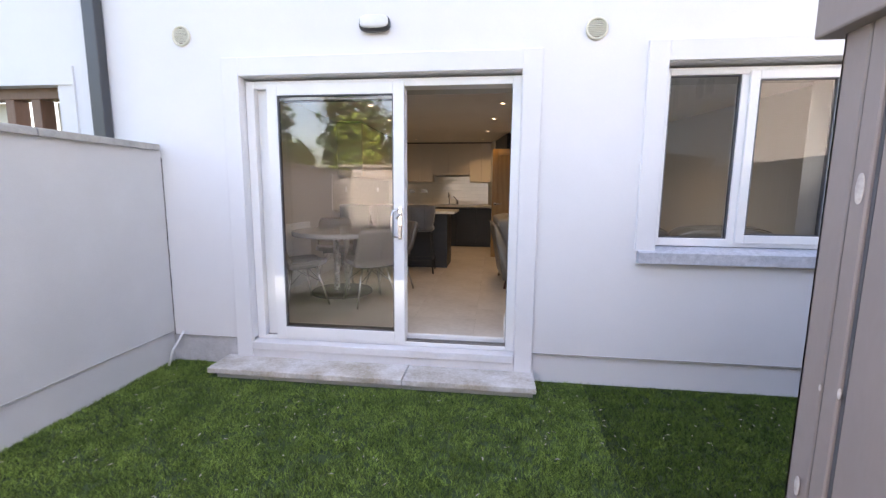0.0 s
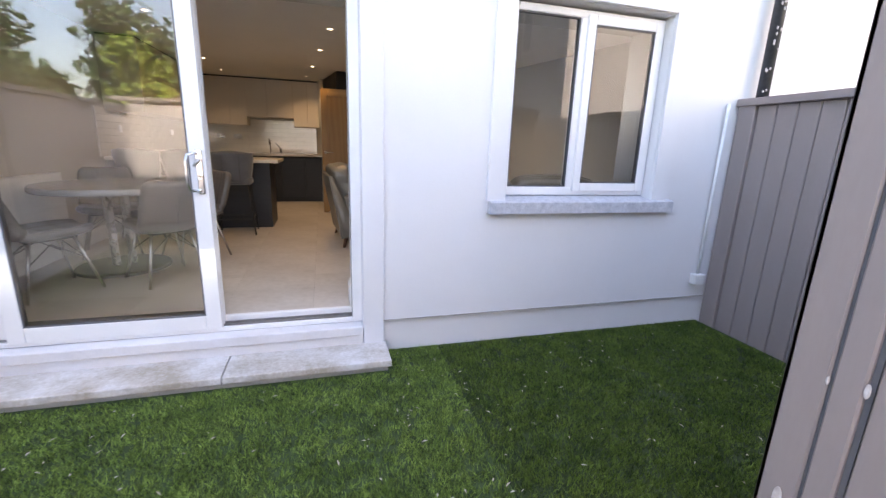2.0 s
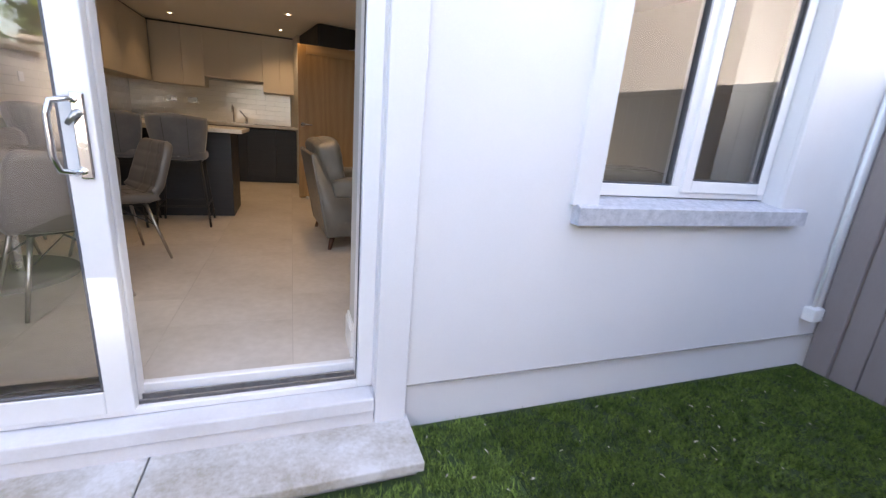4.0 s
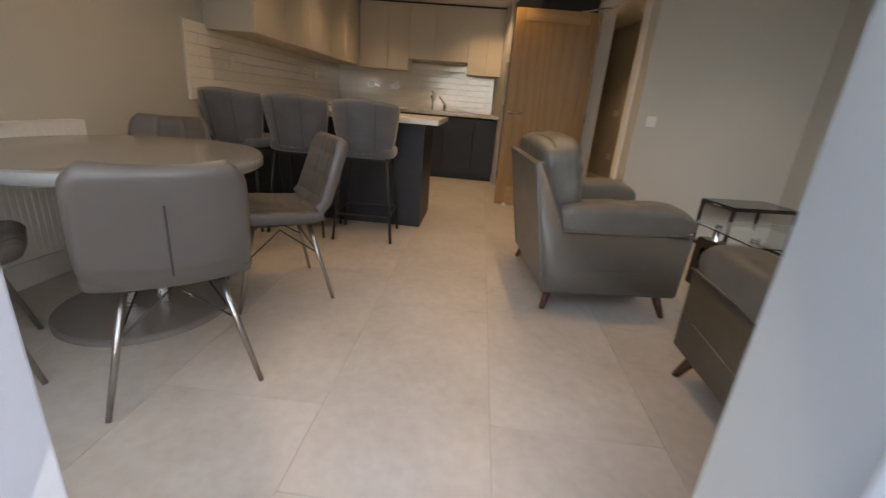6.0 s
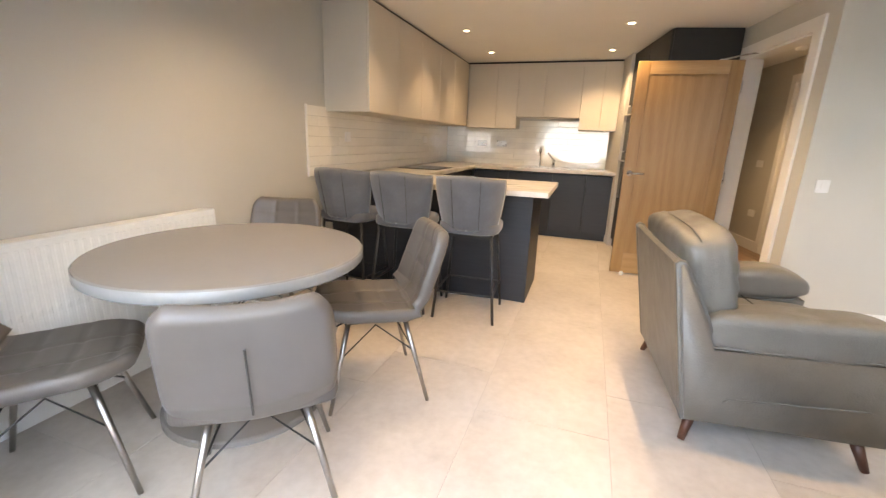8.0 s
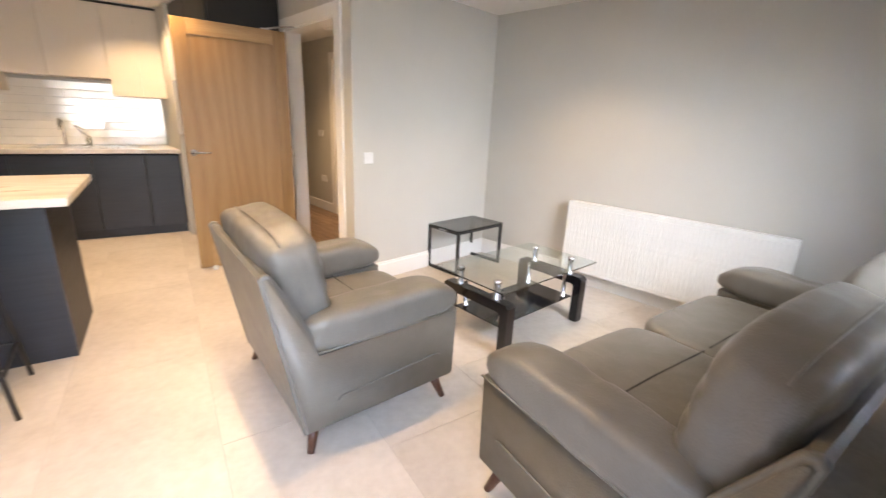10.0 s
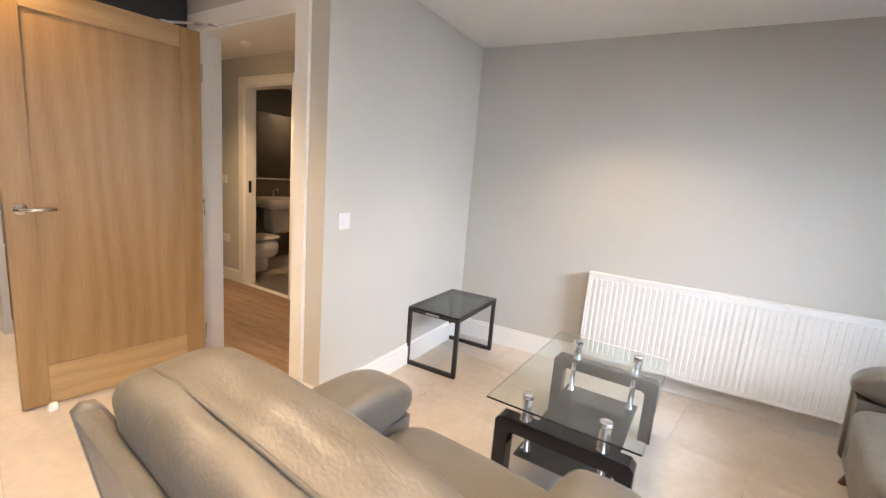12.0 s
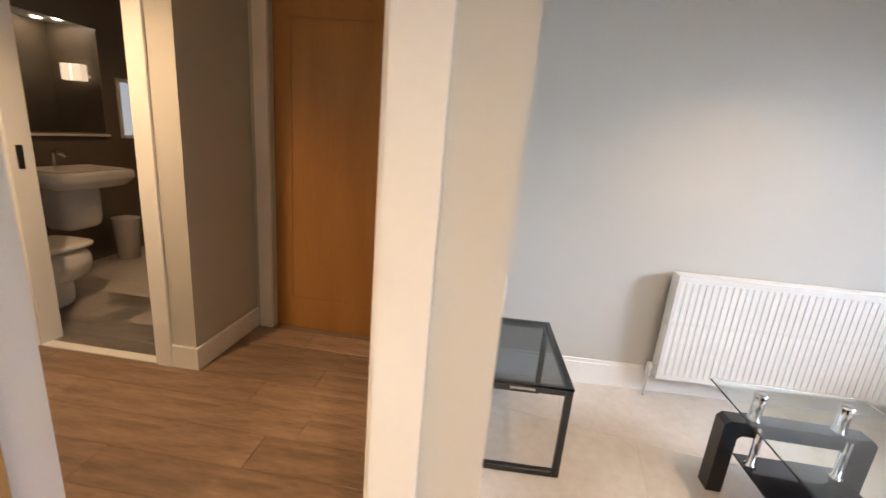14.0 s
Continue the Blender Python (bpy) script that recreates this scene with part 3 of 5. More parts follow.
# ---------------------------------------------------------------- window
win = thing("window_1", "white upvc window with one fixed and one opening light", "window", kind="structure")
wx0, wx1, wz0, wz1 = WX0 + 0.003, WX1 - 0.003, 0.835, 2.115
part("window_frame", boxes(((wx0, 3.455, wz0), (wx0 + 0.05, 3.53, wz1)), ((wx1 - 0.05, 3.455, wz0), (wx1, 3.53, wz1)), ((wx0 + 0.05, 3.455, wz1 - 0.05), (wx1 - 0.05, 3.53, wz1)), ((wx0 + 0.05, 3.455, wz0), (wx1 - 0.05, 3.53, wz0 + 0.06)), ((1.680, 3.455, wz0 + 0.06), (1.743, 3.53, wz1 - 0.05)), bevel=0.005), UPVC, win)
g1 = part("pane", boxes(((wx0 + 0.05, 3.482, wz0 + 0.06), (1.680, 3.488, wz1 - 0.05))), GLASS, win)
g1.visible_shadow = False
part("glazing_bead", boxes(((wx0 + 0.05, 3.466, wz0 + 0.06), (wx0 + 0.058, 3.50, wz1 - 0.05)), ((1.672, 3.466, wz0 + 0.06), (1.680, 3.50, wz1 - 0.05)), ((wx0 + 0.058, 3.466, wz1 - 0.058), (1.672, 3.50, wz1 - 0.05)), ((wx0 + 0.058, 3.466, wz0 + 0.06), (1.672, 3.50, wz0 + 0.068))), GASKET, win)
sash("opening_sash", 1.728, wx1 - 0.03, wz0 + 0.03, wz1 - 0.028, 3.435, 3.48, 0.062, 0.062, win)
b = bmesh.new()
prism(b, [(3.315, 0.715), (3.56, 0.715), (3.56, 0.834), (3.47, 0.830), (3.44, 0.822), (3.335, 0.805), (3.315, 0.795)], 1.55, Matrix.Translation((2.575, 0, 0)) @ Matrix.Rotation(radians(90), 4, "Z") @ Matrix.Diagonal((1, 1, 1, 1)))
wsill = part("window_sill", b, SILL_STONE, win, "speckled grey stone sill")

# ---------------------------------------------------------------- fixtures on the house wall
def round_vent(x, z):
    v = thing("wall_vent", "round cream plastic louvred wall vent", "vent", pose(x, FY, z), group="wall vents")
    b = bmesh.new()
    lathe(b, [(0.060, 0.0), (0.076, 0.0), (0.078, 0.012), (0.072, 0.020), (0.062, 0.018), (0.060, 0.010), (0.060, 0.0)], 36, Matrix.Rotation(radians(90), 4, "X"))
    part("rim", b, CREAM_PLASTIC, v, smooth=True)
    b = bmesh.new()
    lathe(b, [(0.0, 0.002), (0.062, 0.002)], 30, Matrix.Rotation(radians(90), 4, "X"))
    part("back", b, BROWN_WOOD, v)
    for i in range(9):
        zz = -0.048 + i * 0.012
        h = math.sqrt(0.060 ** 2 - zz ** 2)
        part("slat", boxes(((-h, -0.016, zz - 0.0035), (h, -0.004, zz + 0.0035))), CREAM_PLASTIC, v)


round_vent(0.650, 2.368)
round_vent(-2.530, 2.425)
bl = thing("bulkhead_light", "oval white bulkhead lamp with a dark rim", "wall lamp", pose(-0.949, FY, 2.455))
b = bmesh.new()
pillow(b, (0.235, 0.07, 0.118), k=3.2, n=12, m=Matrix.Translation((0, -0.028, -0.004)))
part("base", b, BLACK_PIPE, bl, "dark plastic base", smooth=True)
b = bmesh.new()
pillow(b, (0.215, 0.07, 0.098), k=3.2, n=12, m=Matrix.Translation((0, -0.042, 0.004)))
part("diffuser", b, WHITE_PLASTIC, bl, "white diffuser", smooth=True)

pipe = thing("downpipe", "square anthracite rainwater downpipe on the house wall", "downpipe")
part("pipe", boxes(((-3.31, FY - 0.09, GZ), (-3.20, FY - 0.005, HOUSE_TOP)), bevel=0.008), PIPE_GREY, pipe)
part("bracket", boxes(((-3.325, FY - 0.095, 3.0), (-3.185, FY, 3.04))), PIPE_GREY, pipe)
pipe2 = thing("downpipe", "round black downpipe with flaking paint", "downpipe")
b = bmesh.new()
tube(b, [(3.235, 3.29, 1.0), (3.235, 3.29, HOUSE_TOP)], 0.042, 16)
part("pipe", b, BLACK_PIPE, pipe2, smooth=True)
for i in range(26):
    a, z, l = rng.uniform(3.4, 5.2), rng.uniform(1.65, 2.45), rng.uniform(0.008, 0.03)
    c = (3.235 + 0.0425 * math.cos(a), 3.29 + 0.0425 * math.sin(a), z)
    b = bmesh.new()
    pillow(b, (0.012, 0.012, l), k=2.5, n=3, m=Matrix.Translation(c))
    part("paint_flake", b, CHIP, pipe2)
b = bmesh.new()
tube(b, [(2.985, 3.345, 0.16), (2.985, 3.345, 1.56)], 0.013, 10)
cd = thing("cable_conduit", "thin white conduit running up from a small junction box", "conduit")
part("conduit", b, WHITE_PLASTIC, cd, smooth=True)
part("junction_box", boxes(((2.925, 3.30, 0.085), (3.03, FY - 0.002, 0.175)), bevel=0.008), WHITE_PLASTIC, cd)
b = bmesh.new()
tube(b, [(-2.71, 3.37, -0.01), (-2.71, 3.335, -0.04), (-2.74, 3.27, -0.14), (-2.75, 3.22, -0.265)], 0.010, 10)
tagged(part("overflow_pipe", b, WHITE_PLASTIC, None, smooth=True), "short white plastic pipe leaning out of the wall corner", "pipe")

# ---------------------------------------------------------------- garden walls, fence, shed
GX = -2.795
gw = thing("garden_wall", "rendered garden wall in a shade-darkened grey, with a weathered coping", "garden wall", kind="structure")
part("wall", boxes(((GX - 0.2, -1.3, PZ + 0.03), (GX, FY, 1.535))), SHADED_RENDER, gw)
b = bmesh.new()
tube(b, [(GX + 0.001 + 0.002 * math.sin(i * 2.3), FY - 0.002, PZ + i * 0.08) for i in range(20)], 0.0042, 6)
part("joint_crack", b, SEAM, gw, "dark open joint against the house")
# The plinth's shadow line on the garden wall, put in as a strip.
part("stop_bead", boxes(((GX - 0.02, -1.3, PZ + 0.023), (GX + 0.003, FY - 0.004, PZ + 0.0295))), CAP, gw)
part("plinth", boxes(((GX - 0.2, -1.3, GZ - 0.05), (GX - 0.012, FY, PZ + 0.03))), SHADED_RENDER, gw)
for i in range(5):
    y0 = -1.34 + i * 0.935
    part("coping_stone", boxes(((GX - 0.235, y0, 1.535), (GX + 0.035, min(y0 + 0.93, FY - 0.02), 1.585)), bevel=0.006), CAP, gw)
gb = thing("garden_wall", "rendered garden wall in a shade-darkened grey, closing the yard", "garden wall", kind="structure")
part("wall", boxes(((GX, -1.3, GZ - 0.05), (3.2, -1.12, 1.66))), SHADED_RENDER, gb)
for i in range(6):
    part("coping_stone", boxes(((GX - 0.2 + i * 1.06, -1.34, 1.66), (GX - 0.2 + i * 1.06 + 1.055, -1.08, 1.71)), bevel=0.006), CAP, gb)

FX = 3.115
fence = thing("fence", "plum-brown composite board fence", "fence", kind="structure")
part("post", boxes(((FX - 0.01, 3.22, GZ - 0.05), (FX + 0.11, 3.36, 1.56)), bevel=0.006), BROWN, fence)
part("cap_rail", boxes(((FX - 0.035, -1.1, 1.545), (FX + 0.10, 3.365, 1.60)), bevel=0.006), BROWN, fence)
y = 3.215
while y > -1.0:
    part("board", boxes(((FX + 0.012, y - 0.142, GZ - 0.02), (FX + 0.045, y, 1.545)), bevel=0.006, seg=1), BROWN, fence)
    y -= 0.147
part("fence_rail", boxes(((FX + 0.045, -1.0, 0.0), (FX + 0.09, 3.22, 0.1)), ((FX + 0.045, -1.0, 1.2), (FX + 0.09, 3.22, 1.3))), BROWN, fence)

shed = thing("garden_shed", "plum-brown metal garden shed with scuffed corner trims", "shed")
hx0, hx1, hy0, hy1, hz = 0.62, 2.65, -1.05, 1.06, 1.63
part("wall", boxes(((hx0 + 0.012, hy0, GZ), (hx1, hy1 - 0.012, hz))), BROWN, shed)
part("corner_trim", boxes(((hx0, hy1 - 0.060, GZ), (hx0 + 0.011, hy1, hz - 0.06)), ((hx0, hy1 - 0.011, GZ), (hx0 + 0.075, hy1, hz - 0.06)), bevel=0.003, seg=1), BROWN, shed)
part("side_trim", boxes(((hx0 - 0.003, hy1 - 0.104, GZ), (hx0 + 0.013, hy1 - 0.067, hz - 0.06)), bevel=0.003, seg=1), BROWN, shed)
for g0, g1 in ((0.067, 0.0605), (0.112, 0.1045)):
    part("trim_groove", boxes(((hx0 + 0.004, hy1 - g0, GZ), (hx0 + 0.0135, hy1 - g1, hz - 0.06))), GASKET, shed)
for i in range(6):
    part("side_board", boxes(((hx0 + 0.002, hy1 - 0.434 - i * 0.325, GZ + 0.01), (hx0 + 0.0125, hy1 - 0.113 - i * 0.325, hz - 0.06)), bevel=0.003, seg=1), BROWN, shed)
part("fascia", boxes(((hx0 - 0.035, hy0 - 0.03, hz - 0.10), (hx1 + 0.03, hy1 + 0.03, hz - 0.005)), bevel=0.005), BROWN, shed)
b = bmesh.new()
prism(b, [(hx0 - 0.05, hz - 0.01), (hx1 + 0.05, hz - 0.01), (hx1 + 0.05, hz + 0.03), ((hx0 + hx1) / 2, hz + 0.16), (hx0 - 0.05, hz + 0.03)], hy1 - hy0 + 0.10, Matrix.Translation((0, hy0 - 0.05, 0)))
part("roof", b, BROWN, shed)
for yy, zz, s in ((hy1 - 0.088, 1.24, 0.026), (hy1 - 0.062, 0.85, 0.006), (hy1 - 0.038, 0.62, 0.020), (hy1 - 0.108, 0.86, 0.010)):
    b = bmesh.new()
    pillow(b, (0.004, s * 0.7, s * 2.2), k=2.2, n=5, m=Matrix.Translation((hx0 - 0.004, yy, zz)), wrinkle=0.004)
    part("scuff", b, CHIP, shed, "pale scuff in the paint")

# ---------------------------------------------------------------- beyond the garden, seen in the glass
def tree(name, x, y, height, spread, mat, label, seed, leaves=2600, trunk=0.16):
    r = np.random.default_rng(seed)
    t = thing(name, label, "tree", pose(x, y, GZ - 0.03))
    b = bmesh.new()
    tube(b, [(0, 0, 0), (0.1, 0.05, height * 0.3), (0.0, 0.1, height * 0.6), (0.05, 0.0, height * 0.88)], trunk, 9, r2=trunk * 0.25)
    tips = []
    for i in range(16):
        z = height * r.uniform(0.25, 0.85)
        a = r.uniform(0, 2 * math.pi)
        l = spread * r.uniform(0.5, 1.0) * (1.15 - 0.75 * z / height)
        e = Vector((l * math.cos(a), l * math.sin(a), z + l * 0.35))
        tube(b, [(0, 0, z), e * 0.5 + Vector((0, 0, z * 0.5)), e], trunk * 0.3, 6, r2=0.01)
        tips.append(e)
    part("trunk", b, BARK, t, smooth=True)
    co, fa = [], []
    for i in range(leaves):
        e = tips[r.integers(len(tips))]
        c = np.array(e) * r.uniform(0.45, 1.05) + r.normal(0, spread * 0.16, 3)
        c[2] = e.z * r.uniform(0.9, 1.08) + r.normal(0, height * 0.05)
        u, v = r.normal(0, 1, 3), r.normal(0, 1, 3)
        s = r.uniform(0.10, 0.26)
        u, v = u / np.linalg.norm(u) * s, v / np.linalg.norm(v) * s * 0.6
        k = len(co)
        co += [tuple(c - u), tuple(c + v), tuple(c + u), tuple(c - v)]
        fa.append((k, k + 1, k + 2, k + 3))
    me = bpy.data.meshes.new("crown")
    me.from_pydata(co, [], fa)
    me.materials.append(mat)
    ob = new("crown", me)
    ob.parent = t
    return t


tree("tree", -12.5, -14.5, 9.0, 2.6, LEAF, "tall dark green tree beyond the garden wall", 1, 4200)
tree("tree", -8.2, -17.0, 8.2, 2.4, LEAF, "tall dark green tree beyond the garden wall", 2, 4200)
tree("tree", -6.2, -11.5, 4.6, 1.4, LEAF_Y, "yellow-green sunlit young tree beyond the wall", 3, 2600, 0.08)
tree("tree", -4.4, -15.5, 5.6, 2.0, LEAF, "bushy dark tree beyond the garden wall", 4, 3600)
tree("tree", -15.5, -11.5, 6.5, 2.6, LEAF, "bushy dark tree beyond the garden wall", 5, 3600)
tree("tree", -9.5, -12.5, 3.8, 1.8, LEAF, "low dark tree beyond the garden wall", 6, 2600)

mast = thing("lattice_mast", "tall galvanised steel lattice mast", "mast", pose(-9.6, -18.5, GZ - 0.03))
MH, MW = 15.0, 0.85
for sx in (-1, 1):
    for sy in (-1, 1):
        b = bmesh.new()
        tube(b, [(sx * MW / 2, sy * MW / 2, 0), (sx * MW * 0.42, sy * MW * 0.42, MH)], 0.05, 6)
        part("mast_leg", b, MAST, mast)
for i in range(18):
    b = bmesh.new()
    z0, z1 = i * MH / 18, (i + 1) * MH / 18
    h = MW / 2 * (1 - 0.16 * i / 18)
    for p, q in (((-h, -h), (h, -h)), ((h, -h), (h, h)), ((h, h), (-h, h)), ((-h, h), (-h, -h))):
        tube(b, [(*p, z0), (*q, z1)], 0.022, 5)
        tube(b, [(*q, z0), (*p, z1)], 0.022, 5)
        tube(b, [(*p, z0), (*q, z0)], 0.022, 5)
    part("lattice", b, MAST, mast)

far = thing("terraced_house", "pale rendered terraced house with white windows behind the shed", "house")
HXW = 4.6
part("wall", boxes(((HXW, -16, GZ - 0.05), (HXW + 6, -1.6, 5.6))), SHADED_RENDER, far)
b = bmesh.new()
prism(b, [(HXW - 0.3, 5.55), (HXW + 6.3, 5.55), (HXW + 3, 7.6)], 14.8, Matrix.Translation((0, -16.2, 0)))
part("roof", b, ROOF, far)
for yy in (-3.6, -5.4, -8.4, -10.2, -13.0):
    for zz, hh in ((3.3, 1.15), (0.7, 1.2)):
        w = part("window", boxes(((HXW - 0.03, yy - 0.5, zz), (HXW + 0.05, yy - 0.43, zz + hh)), ((HXW - 0.03, yy + 0.43, zz), (HXW + 0.05, yy + 0.5, zz + hh)), ((HXW - 0.03, yy - 0.43, zz + hh - 0.07), (HXW + 0.05, yy + 0.43, zz + hh)), ((HXW - 0.03, yy - 0.43, zz), (HXW + 0.05, yy + 0.43, zz + 0.07)), ((HXW - 0.03, yy - 0.04, zz + 0.07), (HXW + 0.05, yy + 0.04, zz + hh - 0.07))), UPVC, far)
        part("pane", boxes(((HXW - 0.012, yy - 0.43, zz + 0.07), (HXW - 0.004, yy + 0.43, zz + hh - 0.07))), BLACK_GLOSS, w)
        part("sill", boxes(((HXW - 0.12, yy - 0.6, zz - 0.09), (HXW, yy + 0.6, zz - 0.01))), SILL_STONE, w)
b = bmesh.new()
tube(b, [(HXW - 0.08, -6.9, 0), (HXW - 0.08, -6.9, 5.5)], 0.05, 10)
part("downpipe", b, BLACK_PIPE, far, smooth=True)

# ---------------------------------------------------------------- setting: rooms
WXW = -2.547                                   # west wall
BY = 9.95                                      # kitchen end wall
A = Vector((0.964, 7.045))                     # outer corner by the hall door
Q = Vector((2.528, 7.358))                     # inner corner of the sitting end
E_DIR = Vector((0.211, -1.0)).normalized()     # along the east wall, southwards
N_DIR = (Q - A).normalized()
D_DIR = Vector((-0.153, 1.0)).normalized()     # along the hall door wall, northwards
D_N = Vector((D_DIR.y, -D_DIR.x))              # from the sitting room into the hall
E_END = Q + E_DIR * ((Q.y - IN_Y) / -E_DIR.y)


def strip(bm, p, q, side, z0, z1):
    """A wall length from p to q, its thickness the vector side."""
    return poly_wall(bm, [p, q, q + side, p + side], z0, z1)


def along_d(y):
    return A + D_DIR * ((y - A.y) / D_DIR.y)


plain("wall_west", boxes(((WXW - 0.2, IN_Y, -0.05), (WXW, BY + 0.2, CH))), PAINT, "greige painted wall of the dining side", "wall")
plain("wall_kitchen", boxes(((WXW, BY, -0.05), (1.0, BY + 0.2, CH))), PAINT, "painted kitchen end wall", "wall")
plain("wall_inner_south", boxes(((WXW, IN_Y - 0.004, 0.0), (DX0, IN_Y + 0.004, CH)), ((DX0, IN_Y - 0.004, 2.085), (DX1, IN_Y + 0.004, CH)), ((DX1, IN_Y - 0.004, 0.0), (WX0, IN_Y + 0.004, CH)), ((WX0, IN_Y - 0.004, 0.0), (WX1, IN_Y + 0.004, 0.82)), ((WX0, IN_Y - 0.004, 2.105), (WX1, IN_Y + 0.004, CH)), ((WX1, IN_Y - 0.004, 0.0), (3.4, IN_Y + 0.004, CH))), PAINT, "greige painted inner face of the window wall", "wall")
bm = bmesh.new()
strip(bm, Q, E_END, Vector((0.2, 0.04)), -0.05, CH)
plain("wall_east", bm, PAINT, "greige painted wall behind the long radiator", "wall")
bm = bmesh.new()
strip(bm, A, Q + N_DIR * 0.2, Vector((-N_DIR.y, N_DIR.x)) * 0.12, -0.05, CH)
plain("wall_north", bm, PAINT, "greige painted wall with a light switch", "wall")
OY0, OY1, OZ = 7.27, 8.15, 2.025
bm = bmesh.new()
DT = D_N * 0.12
strip(bm, A + D_DIR * 0.0, along_d(OY0 - 0.03), DT, -0.05, CH)
strip(bm, along_d(OY0 - 0.03), along_d(OY1 + 0.03), DT, OZ + 0.03, CH)
strip(bm, along_d(OY1 + 0.03), along_d(BY), DT, -0.05, CH)
plain("wall_hall_door", bm, PAINT, "greige painted wall with the hall doorway", "wall")
plain("ceiling", boxes(((WXW - 0.2, IN_Y - 0.01, CH), (5.8, 12.2, CH + 0.15))), CEIL, "white painted ceiling with recessed downlights", "ceiling")
plain("subfloor", boxes(((WXW - 0.2, 3.568, -0.25), (5.8, 12.2, -0.0016))), GROUT, "grey grout bed under the floor tiles", "floor")

# hall door lining, architraves
def frame_piece(bm, y0, y1, z0, z1, n0, n1):
    p, q = along_d(y0), along_d(y1)
    poly_wall(bm, [p + D_N * n0, q + D_N * n0, q + D_N * n1, p + D_N * n1], z0, z1)


dl = thing("door_frame", "white painted doorway lining and architraves", "door frame", kind="structure")
bm = bmesh.new()
frame_piece(bm, OY0 - 0.03, OY0, 0, OZ + 0.03, -0.004, 0.124)
frame_piece(bm, OY1, OY1 + 0.03, 0, OZ + 0.03, -0.004, 0.124)
frame_piece(bm, OY0, OY1, OZ, OZ + 0.03, -0.004, 0.124)
part("lining", bm, SATIN, dl)
for n0, n1 in ((-0.022, -0.004), (0.124, 0.142)):
    for y0, y1, z0, z1 in ((OY0 - 0.105, OY0 - 0.012, 0, OZ + 0.10), (OY1 + 0.012, OY1 + 0.105, 0, OZ + 0.10), (OY0 - 0.012, OY1 + 0.012, OZ + 0.012, OZ + 0.10)):
        bm = bmesh.new()
        frame_piece(bm, y0, y1, z0, z1, n0, n1)
        part("architrave", bm, SATIN, dl)
bm = bmesh.new()
frame_piece(bm, OY0, OY1, -0.004, 0.008, 0.0, 0.05)
part("threshold", bm, LAMINATE, dl, "brown threshold strip")


def skirting(p, q, side, h=0.15, t=0.018):
    p, q = Vector(p), Vector(q)
    d = (q - p).normalized()
    n = Vector((-d.y, d.x)) * side
    bm = bmesh.new()
    poly_wall(bm, [p, q, q + n * t, p + n * t], 0, h - 0.02)
    poly_wall(bm, [p, q, q + n * t * 0.55, p + n * t * 0.55], h - 0.02, h)
    return plain("baseboard", bm, SATIN, "white painted skirting board", "skirting board")


skirting(A - N_DIR * 0.018, Q, -1)
skirting(Q, E_END, -1)
skirting(along_d(OY0 - 0.105), A - D_DIR * 0.018, -1)
skirting((WXW, IN_Y), (WXW, 6.75), -1)
skirting((DX1, IN_Y + 0.004), (3.3, IN_Y + 0.004), 1)
skirting((WXW, IN_Y + 0.004), (DX0, IN_Y + 0.004), 1)
skirting((DX1 - 0.055, 3.60), (DX1 - 0.055, IN_Y + 0.02), 1)

# ---------------------------------------------------------------- hall and bathroom
R10 = Matrix.Rotation(radians(9.2), 4, "Z")
HALL = Matrix.Translation((1.845, 8.935, 0)) @ R10        # at the bathroom door's near jamb; +y runs along that wall


def hbox(*specs, bevel=0.0):
    return boxes(*specs, bevel=bevel, m=HALL)


plain("wall_bathroom", hbox(((0.0, -0.22, -0.05), (0.11, 0.0, CH)), ((0.0, 0.0, 2.03), (0.11, 0.74, CH)), ((0.0, 0.74, -0.05), (0.11, 2.6, CH))), PAINT, "greige hall wall with the bathroom doorway", "wall")
plain("wall_hall_nook", hbox(((0.11, -0.22, -0.05), (0.69, -0.11, CH))), PAINT, "greige hall wall beside the bathroom door", "wall")
plain("wall_hall_east", hbox(((0.58, -0.34, -0.05), (0.70, -0.22, CH)), ((0.58, -1.2, 2.03), (0.70, -0.34, CH)), ((0.58, -2.2, -0.05), (0.70, -1.16, CH))), PAINT, "greige hall end wall with an oak door", "wall")
# Unseen wall pieces added to stop the sky leaking into the hall.
plain("wall_hall_north", hbox(((-1.75, 2.5, -0.05), (0.0, 2.6, CH)), ((-1.85, 0.6, -0.05), (-1.75, 2.6, CH))), PAINT, "unseen greige wall added to keep sky light out of the hall", "wall")
for k, s in enumerate((((-0.018, 0.0 - 0.085, 0), (0.0, 0.0 + 0.008, 2.11)), ((-0.018, 0.732, 0), (0.0, 0.82, 2.11)), ((-0.018, 0.008, 2.022), (0.0, 0.732, 2.11)))):
    plain("bathroom_architrave", hbox(s, bevel=0.004), SATIN, "white painted architrave round the bathroom door", "architrave")
plain("bathroom_lining", hbox(((-0.004, 0.0, 0), (0.114, 0.02, 2.03)), ((-0.004, 0.72, 0), (0.114, 0.74, 2.03)), ((-0.004, 0.02, 2.01), (0.114, 0.72, 2.03))), SATIN, "white painted bathroom door lining", "door lining")
for s in (((0.562, -0.335, 0), (0.58, -0.25, 2.11)), ((0.562, -1.255, 0), (0.58, -1.17, 2.11)), ((0.562, -1.17, 2.02), (0.58, -0.335, 2.11))):
    plain("hall_architrave", hbox(s, bevel=0.004), SATIN, "white painted architrave round the oak hall door", "architrave")
ho = thing("hall_door", "closed warm oak door at the end of the hall", "door", kind="structure")
part("door_leaf", hbox(((0.63, -1.165, 0.006), (0.67, -0.34, 2.02))), DARK_OAK, ho)
